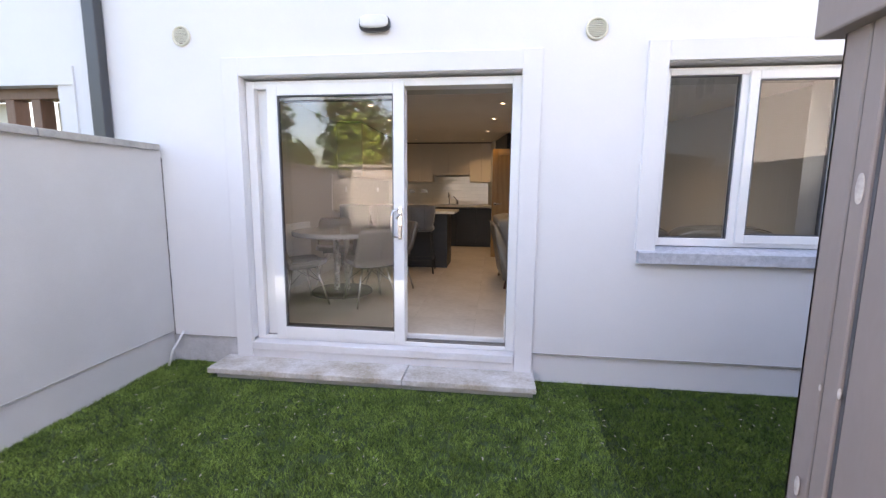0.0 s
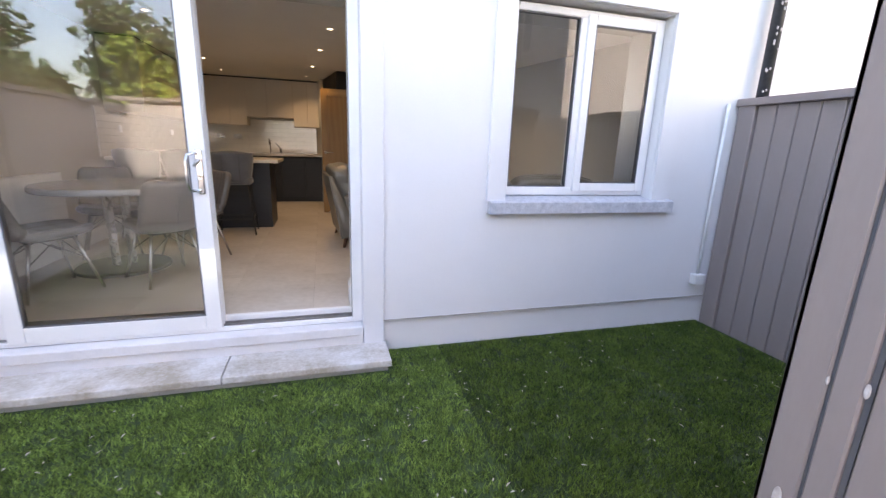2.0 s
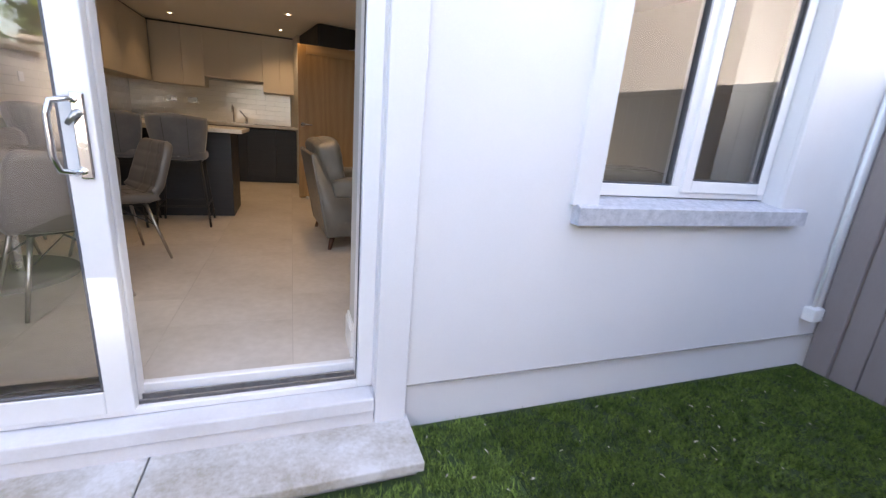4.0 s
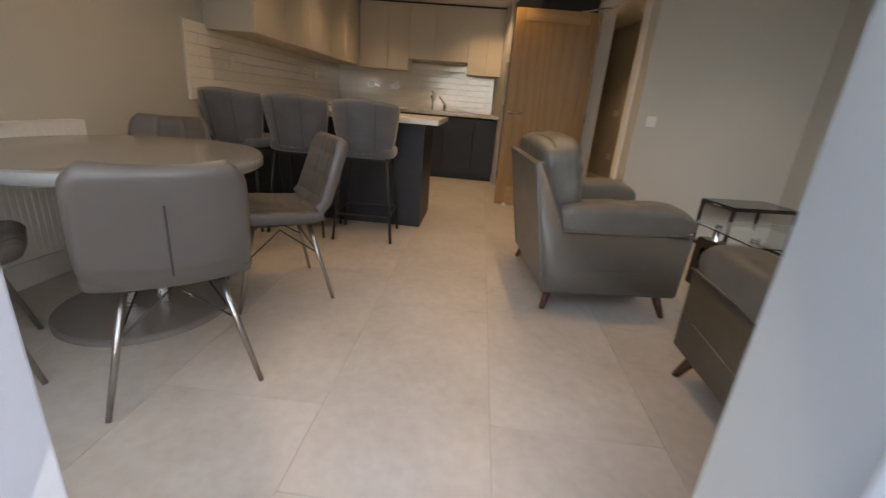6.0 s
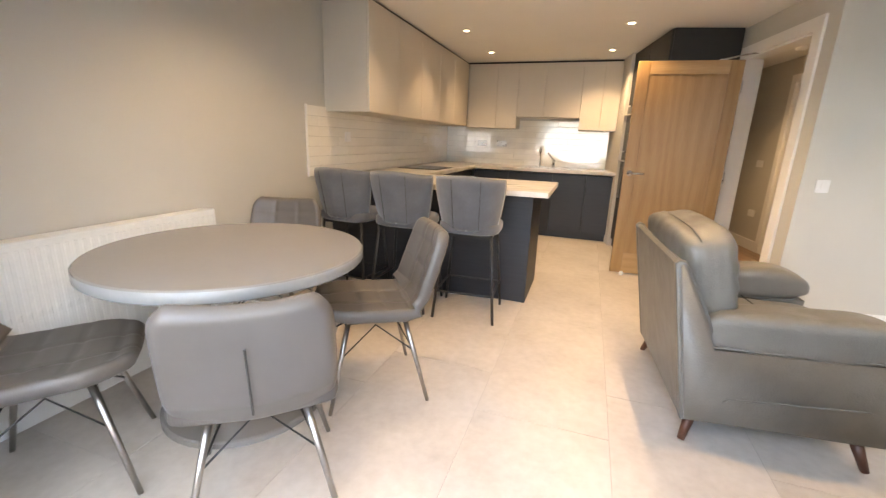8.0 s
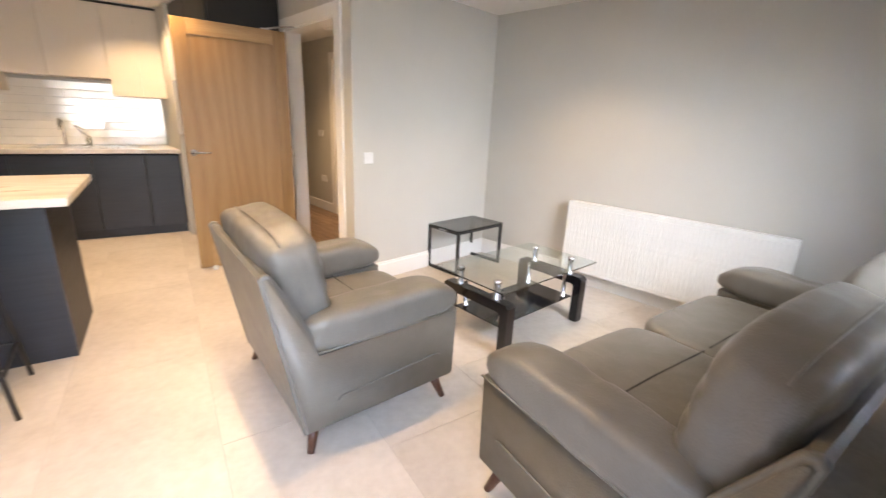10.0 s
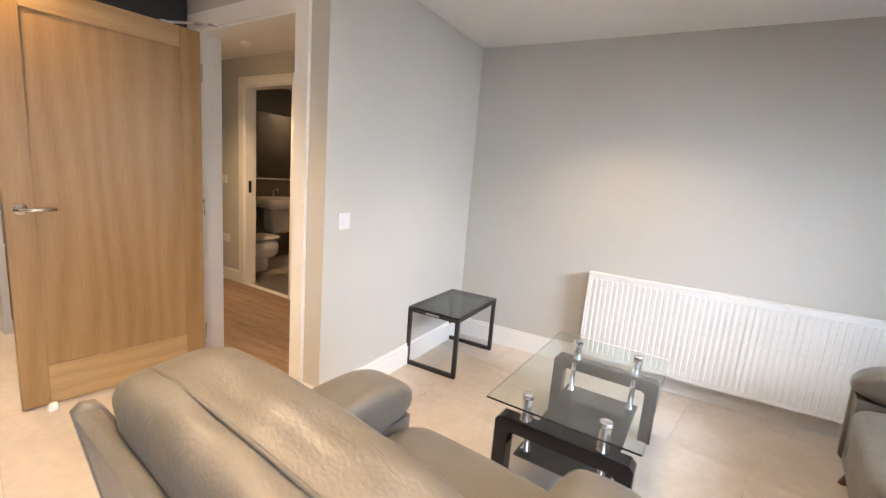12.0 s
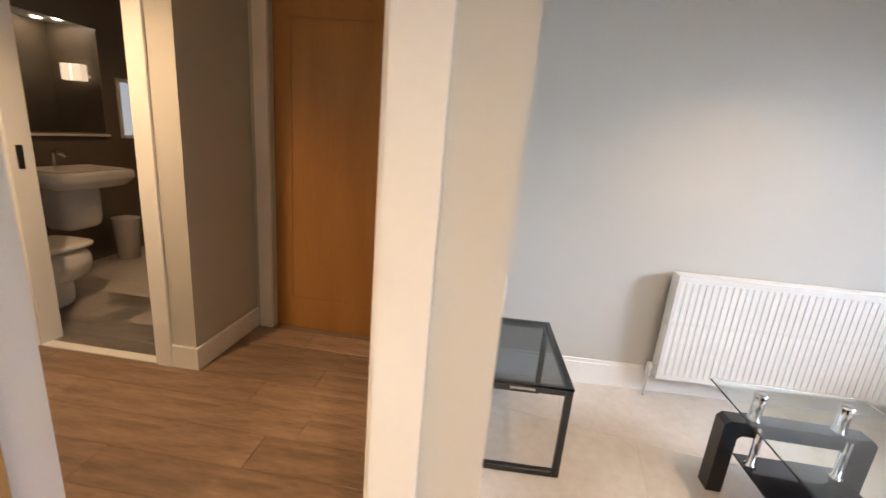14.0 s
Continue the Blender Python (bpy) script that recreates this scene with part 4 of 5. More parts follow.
part("door_stile", hbox(((0.624, -0.45, 0.006), (0.63, -0.34, 2.02)), ((0.624, -1.165, 0.006), (0.63, -1.055, 2.02)), ((0.624, -1.055, 1.9), (0.63, -0.45, 2.02)), ((0.624, -1.055, 0.006), (0.63, -0.45, 0.22))), DARK_OAK, ho)
plain("baseboard", hbox(((-0.016, -0.236, 0), (0.0, -0.085, 0.13)), ((0.0, -0.236, 0), (0.58, -0.22, 0.13)), ((-0.016, 0.82, 0), (0.0, 2.5, 0.13)), bevel=0.003), SATIN, "white painted skirting board in the hall", "skirting board")
plain("bathroom_threshold", hbox(((-0.01, 0.02, 0.0), (0.05, 0.72, 0.010)), bevel=0.003), SATIN, "pale threshold strip at the bathroom", "threshold")
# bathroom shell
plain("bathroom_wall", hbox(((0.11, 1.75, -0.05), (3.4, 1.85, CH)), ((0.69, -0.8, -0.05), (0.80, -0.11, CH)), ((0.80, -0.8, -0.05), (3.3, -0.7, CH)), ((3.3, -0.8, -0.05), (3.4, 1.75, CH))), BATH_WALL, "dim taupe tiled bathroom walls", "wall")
plain("bathroom_floor", hbox(((0.05, -0.1, -0.012), (0.80, 1.75, 0.004)), ((0.80, -0.7, -0.012), (3.3, 1.75, 0.004))), TILE, "beige tiled bathroom floor", "floor")
sw = thing("hall_switch", "white double light switch on the hall wall", "light switch")
part("switch_plate", hbox(((-0.010, 1.05, 1.05), (0.0, 1.20, 1.135)), bevel=0.003), WHITE_PLASTIC, sw)
sk = thing("hall_socket", "white double power socket low on the hall wall", "socket")
part("socket_plate", hbox(((-0.010, 1.0, 0.42), (0.0, 1.15, 0.505)), bevel=0.003), WHITE_PLASTIC, sk)

mir = thing("bathroom_mirror", "large frameless mirror above the basin", "mirror")
part("mirror_glass", hbox(((0.82, 1.736, 1.10), (1.57, 1.748, 1.94)), bevel=0.003), MIRROR, mir)
part("mirror_shelf", hbox(((0.80, 1.715, 1.075), (1.59, 1.748, 1.095)), bevel=0.004), CERAMIC, mir, "pale ledge below the mirror")
bas = thing("wash_basin", "white ceramic wall basin with a half pedestal", "basin", HALL @ pose(1.03, 1.745, 0))
b = bmesh.new()
pillow(b, (0.70, 0.46, 0.15), k=7, n=12, m=Matrix.Translation((0, -0.24, 0.78)), warp=lambda q: Vector((q.x * (1 - 0.18 * max(0, -q.z / 0.07)), q.y * (1 - 0.18 * max(0, -q.z / 0.07)), q.z if not (q.z > 0.05 and abs(q.x) < 0.26 and -0.18 < q.y < 0.13) else q.z - 0.075)))
part("bowl", b, CERAMIC, bas, smooth=True)
b = bmesh.new()
pillow(b, (0.34, 0.24, 0.40), k=5, n=10, m=Matrix.Translation((0, -0.17, 0.57)))
part("half_pedestal", b, CERAMIC, bas, smooth=True)
b = bmesh.new()
tube(b, [(0, -0.06, 0.85), (0, -0.06, 0.95), (0, -0.09, 0.965), (0, -0.17, 0.94)], 0.014, 10)
part("tap", b, CHROME, bas, "chrome mixer tap", smooth=True)
wc = thing("toilet", "white close-coupled toilet with its lid down", "toilet", HALL @ pose(0.115, 1.14, 0))
b = bmesh.new()
pillow(b, (0.40, 0.36, 0.26), k=3.2, n=12, m=Matrix.Translation((0.33, 0, 0.29)), warp=lambda q: Vector((q.x, q.y * (1 - 0.25 * max(0, -q.z / 0.13)), q.z)))
pillow(b, (0.26, 0.22, 0.24), k=4, n=8, m=Matrix.Translation((0.28, 0, 0.12)))
part("bowl", b, CERAMIC, wc, smooth=True)
b = bmesh.new()
pillow(b, (0.43, 0.375, 0.045), k=4, n=10, m=Matrix.Translation((0.32, 0, 0.425)))
part("lid", b, CERAMIC, wc, smooth=True)
part("cistern", boxes(((0.0, -0.19, 0.38), (0.17, 0.19, 0.76)), bevel=0.02, seg=3), CERAMIC, wc, smooth=True)
bin_ = thing("waste_bin", "pale round waste bin beside the basin", "bin", HALL @ pose(1.50, 1.58, 0.004))
b = bmesh.new()
lathe(b, [(0.0, 0.0), (0.085, 0.0), (0.105, 0.36), (0.110, 0.365), (0.110, 0.375), (0.10, 0.378), (0.0, 0.395)], 28)
part("body", b, CERAMIC, bin_, smooth=True)
bwin = thing("bathroom_window", "small bright bathroom window", "window", kind="structure")
part("window_frame", hbox(((1.72, 1.735, 1.06), (1.98, 1.749, 1.09)), ((1.72, 1.735, 1.55), (1.98, 1.749, 1.58)), ((1.72, 1.735, 1.09), (1.75, 1.749, 1.55)), ((1.95, 1.735, 1.09), (1.98, 1.749, 1.55))), UPVC, bwin)
part("pane", hbox(((1.75, 1.741, 1.09), (1.95, 1.748, 1.55))), glow("daylit_pane", (0.75, 0.9, 1.0), 0.012), bwin)
for px_, py_ in ((2.36, -0.12), (3.03, -0.50), (3.08, -0.27)):
    bl_ = thing("bathroom_spot", "small warm ceiling spot in the bathroom", "downlight", group="bathroom spots")
    b = bmesh.new()
    lathe(b, [(0.0, CH - 0.004), (0.03, CH - 0.004), (0.042, CH - 0.006), (0.042, CH)], 16, HALL @ Matrix.Translation((px_, py_, 0)))
    part("lamp_face", b, LAMP, bl_)

wl_ = thing("wall_light", "small twin-shade warm wall light in the bathroom", "wall light")
part("back_plate", hbox(((3.285, -0.47, 1.66), (3.30, -0.13, 1.70)), bevel=0.003), STEEL, wl_)
for y_ in (-0.45, -0.29):
    part("shade", hbox(((3.19, y_, 1.62), (3.284, y_ + 0.13, 1.82)), bevel=0.008), glow("warm_shade", (1.0, 0.75, 0.48), 0.03), wl_, "glowing square shade")
bh_ = thing("strike_plate", "dark metal strike plate on the bathroom door lining", "strike plate")
part("plate", hbox(((0.03, 0.714, 0.98), (0.06, 0.7195, 1.10)), bevel=0.001), BLACK_METAL, bh_)


def lamp(name, place, watts, colour=WARM, radius=0.04, spot=None):
    d = bpy.data.lights.new(name, "SPOT" if spot else "POINT")
    d.energy, d.color, d.shadow_soft_size = watts, colour, radius
    if spot:
        d.spot_size, d.spot_blend = radians(spot), 0.85
    o = new(name, d)
    o.location = place
    return o


hc = HALL @ Vector((1.15, 0.75, CH - 0.05))
lamp("bathroom_lamp", hc, 0.56, (1.0, 0.62, 0.30), 0.05, 140)
# Added fill spot that brightens the hall; no fitting belongs to it.
hh = HALL @ Vector((-0.72, 0.0, CH - 0.05))
lamp("hall_fill", hh, 3.9, (1.0, 0.68, 0.37), 0.05, 132)
sd_ = thing("smoke_alarm", "round white smoke alarm on the hall ceiling", "smoke alarm", HALL @ pose(-0.3, 0.25, CH))
b = bmesh.new()
lathe(b, [(0.0, -0.04), (0.035, -0.04), (0.05, -0.025), (0.055, 0.0)], 24)
part("body", b, WHITE_PLASTIC, sd_, smooth=True)

# ---------------------------------------------------------------- downlights
first = None
for x, y in DOWNLIGHTS:
    if first is None:
        first = thing("downlight", "small recessed warm-white ceiling downlight", "downlight", pose(x, y, CH), group="ceiling downlights")
        b = bmesh.new()
        lathe(b, [(0.023, -0.001), (0.026, -0.006), (0.044, -0.006), (0.048, 0.0)], 28)
        part("rim", b, WHITE_PLASTIC, first, smooth=True)
        b = bmesh.new()
        lathe(b, [(0.0, -0.003), (0.024, -0.003)], 24)
        part("lamp_face", b, LAMP, first)
    else:
        copy_thing(first, pose(x, y, CH))
    watts, cone = (2.1, 116) if x > 1 else (2.4, 136) if x < -1 and y < 6 else (1.15, 114) if x < -1 else (3.0, 130)
    lamp("downlight_lamp", (x, y, CH - 0.03), watts, WARM, 0.022, cone)

# ---------------------------------------------------------------- hall door leaf, open
HINGE = Vector((0.752, 8.055, 0.0))
LATCH = Vector((-0.088, 8.02, 0.0))
dm = Matrix.Translation(HINGE) @ Matrix.Rotation(math.atan2(LATCH.y - HINGE.y, LATCH.x - HINGE.x), 4, "Z")
door = thing("oak_door", "open oak veneer door with a flush panel and lever handle", "door", dm)
DW = (LATCH - HINGE).length
part("stile", boxes(((0.0, -0.0, 0.008), (0.105, 0.040, 1.998)), bevel=0.002, seg=1), OAK, door)
part("stile", boxes(((DW - 0.105, -0.0, 0.008), (DW, 0.040, 1.998)), bevel=0.002, seg=1), OAK, door)
part("top_rail", boxes(((0.1055, 0.0, 1.888), (DW - 0.1055, 0.040, 1.998))), OAK_X, door)
part("bottom_rail", boxes(((0.1055, 0.0, 0.008), (DW - 0.1055, 0.040, 0.215))), OAK_X, door)
part("panel", boxes(((0.1055, 0.004, 0.2155), (DW - 0.1055, 0.036, 1.8875))), OAK, door)
for s in (-1, 1):
    yb = 0.040 if s > 0 else 0.0
    b = bmesh.new()
    tube(b, [(DW - 0.055, yb, 1.0), (DW - 0.055, yb + s * 0.008, 1.0)], 0.026, 20)
    tube(b, [(DW - 0.055, yb, 1.0), (DW - 0.055, yb + s * 0.045, 1.0)], 0.010, 12)
    tube(b, [(DW - 0.048, yb + s * 0.045, 1.0), (DW - 0.175, yb + s * 0.045, 1.003)], 0.0095, 12)
    part("lever_handle", b, CHROME, door, "chrome lever handle", smooth=True)
for z in (0.22, 1.0, 1.78):
    part("hinge", boxes(((-0.014, 0.004, z - 0.05), (0.001, 0.036, z + 0.05)), bevel=0.003), STEEL, door, "steel hinge")
b = bmesh.new()
tube(b, [(0.16, 0.02, 2.004), (0.02, 0.05, 2.035), (-0.14, 0.16, 2.045)], 0.007, 8)
box(b, (0.13, 0.008, 1.9985), (0.19, 0.032, 2.010), 0.002)
part("door_closer", b, STEEL, door, "grey door closer arm")
ds = thing("door_stop", "small white floor door stop", "door stop", pose(0.02, 7.93, 0.0))
b = bmesh.new()
lathe(b, [(0.022, 0.0), (0.022, 0.02), (0.016, 0.034), (0.0, 0.036)], 20)
part("stop", b, WHITE_PLASTIC, ds, smooth=True)
swt = thing("light_switch", "white light switch on the greige wall", "light switch")
sp = A + N_DIR * 0.135
m = Matrix.Translation((sp.x, sp.y, 1.035)) @ Matrix.Rotation(math.atan2(N_DIR.y, N_DIR.x), 4, "Z")
part("switch_plate", boxes(((-0.043, -0.010, -0.043), (0.043, 0.0, 0.043)), bevel=0.004, m=m), WHITE_PLASTIC, swt)
part("rocker", boxes(((-0.012, -0.014, -0.020), (0.012, -0.009, 0.020)), bevel=0.002, m=m), WHITE_PLASTIC, swt)


# ---------------------------------------------------------------- radiators
def radiator(m, length, height, label):
    r = thing("radiator", label, "radiator", m)
    b = boxes(((0, -0.105, 0), (length, -0.100, height)), bevel=0.0)
    n = int(length / 0.0333)
    part("front_panel", b, RAD_WHITE, r)
    rib = part("rib", boxes(((-0.0095, -0.1085, 0.03), (0.0095, -0.1035, height - 0.03)), bevel=0.0024, seg=1), RAD_WHITE, r)
    for i in range(n):
        o = rib if i == 0 else new("rib", rib.data)
        o.parent = r
        o.location = ((i + 0.5) * length / n, 0, 0)
    part("back_panel", boxes(((0, -0.045, 0.01), (length, -0.035, height - 0.01))), RAD_WHITE, r)
    for x0 in (-0.002, length - 0.006):
        part("side_cover", boxes(((x0, -0.108, 0), (x0 + 0.008, -0.03, height)), bevel=0.002), RAD_WHITE, r)
    part("top_grille", boxes(((0, -0.108, height - 0.006), (length, -0.03, height + 0.004)), bevel=0.002), RAD_WHITE, r)
    b = bmesh.new()
    tube(b, [(-0.03, -0.07, -0.13 - 0.0), (-0.03, -0.07, 0.05), (0.0, -0.07, 0.06)], 0.008, 8)
    tube(b, [(-0.03, -0.07, 0.0), (-0.03, -0.07, 0.075)], 0.016, 10)
    part("valve", b, WHITE_PLASTIC, r, smooth=True)
    for x0 in (0.15, length - 0.19):
        part("bracket", boxes(((x0, -0.04, 0.1), (x0 + 0.04, 0.0, height - 0.1))), RAD_WHITE, r)
    return r


ea = math.atan2(E_DIR.y, E_DIR.x)
ep = Q + E_DIR * 1.020
radiator(Matrix.Translation((ep.x, ep.y, 0.13)) @ Matrix.Rotation(ea, 4, "Z"), 1.56, 0.60, "long white ribbed panel radiator under the bare wall")
radiator(Matrix.Translation((WXW, 3.92, 0.17)) @ Matrix.Rotation(radians(90), 4, "Z"), 1.48, 0.64, "white ribbed panel radiator behind the dining table")

# ---------------------------------------------------------------- kitchen
WT = 0.92
PEN_Y0, PEN_Y1, PEN_X = 6.52, 7.40, -0.645


def cabinet(name, label, lo, hi, face, doors, mat, category="cabinet", group="", gap=0.004, t=0.02):
    """A cabinet from lo to hi with its doors on the side face ('x' or '-y'), doors: the edges along that side."""
    c = thing(name, label, category, group=group)
    (x0, y0, z0), (x1, y1, z1) = lo, hi
    if face == "x":
        part("carcass", boxes((lo, (x1 - t - 0.002, y1, z1))), DARK_INSIDE if mat is CHARCOAL else mat, c)
        for a, b_ in zip(doors, doors[1:]):
            part("door", boxes(((x1 - t, a + gap / 2, z0 + 0.002), (x1, b_ - gap / 2, z1 - 0.002)), bevel=0.0015, seg=1), mat, c)
    else:
        part("carcass", boxes(((x0, y0 + t + 0.002, z0), hi)), DARK_INSIDE if mat is CHARCOAL else mat, c)
        for a, b_ in zip(doors, doors[1:]):
            part("door", boxes(((a + gap / 2, y0, z0 + 0.002), (b_ - gap / 2, y0 + t, z1 - 0.002)), bevel=0.0015, seg=1), mat, c)
    return c


UF = -2.13
ys = [6.70, 7.26, 7.82, 8.38, 8.94, 9.57]
for a, b_ in zip(ys, ys[1:]):
    cabinet("wall_cabinet", "handleless cashmere wall cabinet up to the ceiling", (WXW + 0.002, a + 0.0005, 1.445), (UF, b_ - 0.0005, 2.272), "x", [a, b_], CASHMERE, group="wall cabinets")
xs = [-2.128, -1.72, -1.43, -1.07, -0.60, -0.34, -0.02]
for a, b_ in zip(xs, xs[1:]):
    hood = -1.44 < a < -0.7
    cabinet("wall_cabinet", "short cashmere wall cabinet above the sink" if hood else "handleless cashmere wall cabinet up to the ceiling", (a + 0.0005, 9.585, 1.588 if hood else 1.432), (b_ - 0.0005, BY - 0.002, 2.272), "-y", [a, b_], CASHMERE, group="wall cabinets")
# Black strip puts the shade of the gap below the ceiling into colour.
plain("ceiling_filler", boxes(((WXW + 0.01, 6.72, 2.273), (UF - 0.03, BY - 0.01, CH - 0.001)), ((UF - 0.02, 9.615, 2.273), (-0.03, BY - 0.01, CH - 0.001))), DARK_INSIDE, "black filler strip painting the shadow gap above the wall cabinets", "filler")

for a, b_ in zip([7.42, 8.0, 8.6, 9.3], [8.0, 8.6, 9.3]):
    cabinet("base_cabinet", "handleless charcoal wood-grain base cabinet", (WXW + 0.01, a + 0.001, 0.10), (-1.955, b_ - 0.001, 0.86), "x", [a, b_], CHARCOAL, group="base cabinets")
for a, b_ in zip([-1.93, -1.45, -0.85, -0.42], [-1.45, -0.85, -0.42, -0.02]):
    cabinet("base_cabinet", "handleless charcoal wood-grain base cabinet", (a + 0.001, 9.38, 0.10), (b_ - 0.001, BY - 0.01, 0.86), "-y", [a, b_], CHARCOAL, group="base cabinets")
plain("kitchen_plinth", boxes(((-1.96, 9.43, 0.0), (-0.02, 9.45, 0.098)), ((-2.02, 7.40, 0.0), (-2.0, 9.43, 0.098))), CHARCOAL, "charcoal kickboard below the base cabinets", "kickboard")

pen = thing("breakfast_bar", "charcoal wood-grain breakfast bar body", "breakfast bar")
part("front_panel", boxes(((WXW + 0.005, 6.755, 0.0), (-0.80, 6.78, 0.878))), CHARCOAL, pen)
part("end_panel", boxes(((-0.80, 6.752, 0.0), (-0.775, 7.385, 0.878))), CHARCOAL, pen, "brownish wood-grain end panel")
part("carcass", boxes(((WXW + 0.005, 6.785, 0.06), (-0.803, 7.38, 0.876))), DARK_INSIDE, pen)

top = bmesh.new()
box(top, (WXW + 0.003, PEN_Y0, 0.879), (PEN_X, PEN_Y1, WT), 0.003, 1)
plain("worktop", top, WORKTOP, "pale marbled laminate breakfast bar top", "worktop", kind="")
plain("worktop", boxes(((WXW + 0.003, PEN_Y1 + 0.001, 0.879), (-1.90, 9.30, WT)), ((WXW + 0.003, 9.302, 0.879), (-0.015, BY - 0.003, WT)), bevel=0.003, seg=1), WORKTOP, "pale marbled laminate kitchen worktop", "worktop", kind="")

hob = thing("hob", "flush black glass hob on the worktop", "hob")
part("glass_plate", boxes(((-2.46, 7.95, WT), (-1.98, 8.52, WT + 0.006)), bevel=0.002, seg=1), BLACK_GLOSS, hob)
sink = thing("sink", "stainless steel inset sink", "sink")
b = boxes(((-1.30, 9.44, WT), (-0.45, 9.47, WT + 0.006)), ((-1.30, 9.85, WT), (-0.45, 9.88, WT + 0.006)), ((-1.30, 9.47, WT), (-1.27, 9.85, WT + 0.006)), ((-0.95, 9.47, WT), (-0.45, 9.85, WT + 0.004)), bevel=0.001, seg=1)
part("rim", b, STEEL, sink)
part("bowl", boxes(((-1.27, 9.47, WT + 0.0005), (-0.95, 9.85, WT + 0.0015))), STEEL, sink)
tap = thing("kitchen_tap", "chrome swan-neck kitchen tap with a lever", "tap", pose(-1.08, 9.83, WT))
b = bmesh.new()
tube(b, [(0, 0, 0), (0, 0, 0.20)] + [(0, -0.075 + 0.075 * math.cos(a), 0.20 + 0.075 * math.sin(a)) for a in np.linspace(0.3, 3.1, 9)] + [(0, -0.152, 0.16)], 0.011, 10)
part("spout", b, CHROME, tap, smooth=True)
b = bmesh.new()
tube(b, [(0.19, 0, 0.0), (0.19, 0, 0.10)], 0.022, 12)
tube(b, [(0.19, 0, 0.09), (0.10, -0.02, 0.20)], 0.011, 8)
part("lever", b, STEEL, tap, smooth=True)

# tall dark unit with ovens, turned with the hall side
TU = Matrix.Translation((0.166, 8.115, 0)) @ Matrix.Rotation(radians(10.4), 4, "Z")
tall = thing("tall_cabinet", "tall dark cabinet housing built-in ovens", "cabinet", TU)
part("carcass", boxes(((0.022, 0.0, 0.0), (0.60, 1.20, CH - 0.004))), DARK_INSIDE, tall)
for z0, z1 in ((0.10, 0.62), (1.72, CH - 0.01)):
    for a, b_ in ((0.0, 0.598), (0.602, 1.20)):
        part("door", boxes(((0.0, a, z0), (0.020, b_, z1)), bevel=0.002, seg=1), DARK_INSIDE, tall)
part("door", boxes(((0.0, 0.0, 0.624), (0.020, 0.598, 1.716)), bevel=0.002, seg=1), DARK_INSIDE, tall)
for z0, z1 in ((0.63, 1.18), (1.19, 1.70)):
    ov = part("oven_front", boxes(((-0.004, 0.606, z0), (0.020, 1.196, z1)), bevel=0.003, seg=1), BLACK_GLOSS, tall, "black glass oven front")
    b = bmesh.new()
    tube(b, [(-0.035, 0.66, z1 - 0.10), (-0.035, 1.14, z1 - 0.10)], 0.009, 10)
    box(b, (-0.035, 0.67, z1 - 0.105), (-0.004, 0.68, z1 - 0.095))
    box(b, (-0.035, 1.12, z1 - 0.105), (-0.004, 1.13, z1 - 0.095))
    part("oven_handle", b, STEEL, ov, "steel bar handle")

for y, z, w in ((6.98, 1.20, 0.086), (8.9, 1.20, 0.146)):
    so = thing("wall_socket", "white socket plate on the metro tiles", "socket")
    part("socket_plate", boxes(((WXW + 0.012, y, z), (WXW + 0.022, y + w, z + 0.086)), bevel=0.003), WHITE_PLASTIC, so)
for x in (-2.05, -1.75):
    so = thing("wall_socket", "steel socket plate on the metro tiles", "socket")
    part("socket_plate", boxes(((x, BY - 0.024, 1.18), (x + 0.146, BY - 0.013, 1.266)), bevel=0.003), STEEL, so)

# ---------------------------------------------------------------- dining table and chairs
TC = (-1.848, 4.945)
tb = thing("dining_table", "round grey gloss dining table on a disc base", "table", pose(*TC, 0))
b = bmesh.new()
lathe(b, [(0.0, 0.755), (0.549, 0.755), (0.555, 0.750), (0.555, 0.708), (0.550, 0.702), (0.0, 0.702)], 96)
part("tabletop", b, GREY_GLOSS, tb)
b = bmesh.new()
lathe(b, [(0.556, 0.749), (0.558, 0.747), (0.558, 0.710), (0.556, 0.708)], 96)
part("edge_band", b, GREY_EDGE, tb, "pale grey edge band", smooth=True)
part("column", boxes(((-0.085, -0.045, 0.03), (-0.045, 0.045, 0.706)), ((0.045, -0.045, 0.03), (0.085, 0.045, 0.706)), ((-0.14, -0.14, 0.69), (0.14, 0.14, 0.706)), bevel=0.003, seg=1, m=Matrix.Rotation(radians(40), 4, "Z")), STEEL, tb, "twin brushed steel columns")
b = bmesh.new()
lathe(b, [(0.0, 0.030), (0.352, 0.030), (0.360, 0.024), (0.360, 0.0)], 72)
part("base_disc", b, GREY_GLOSS, tb)


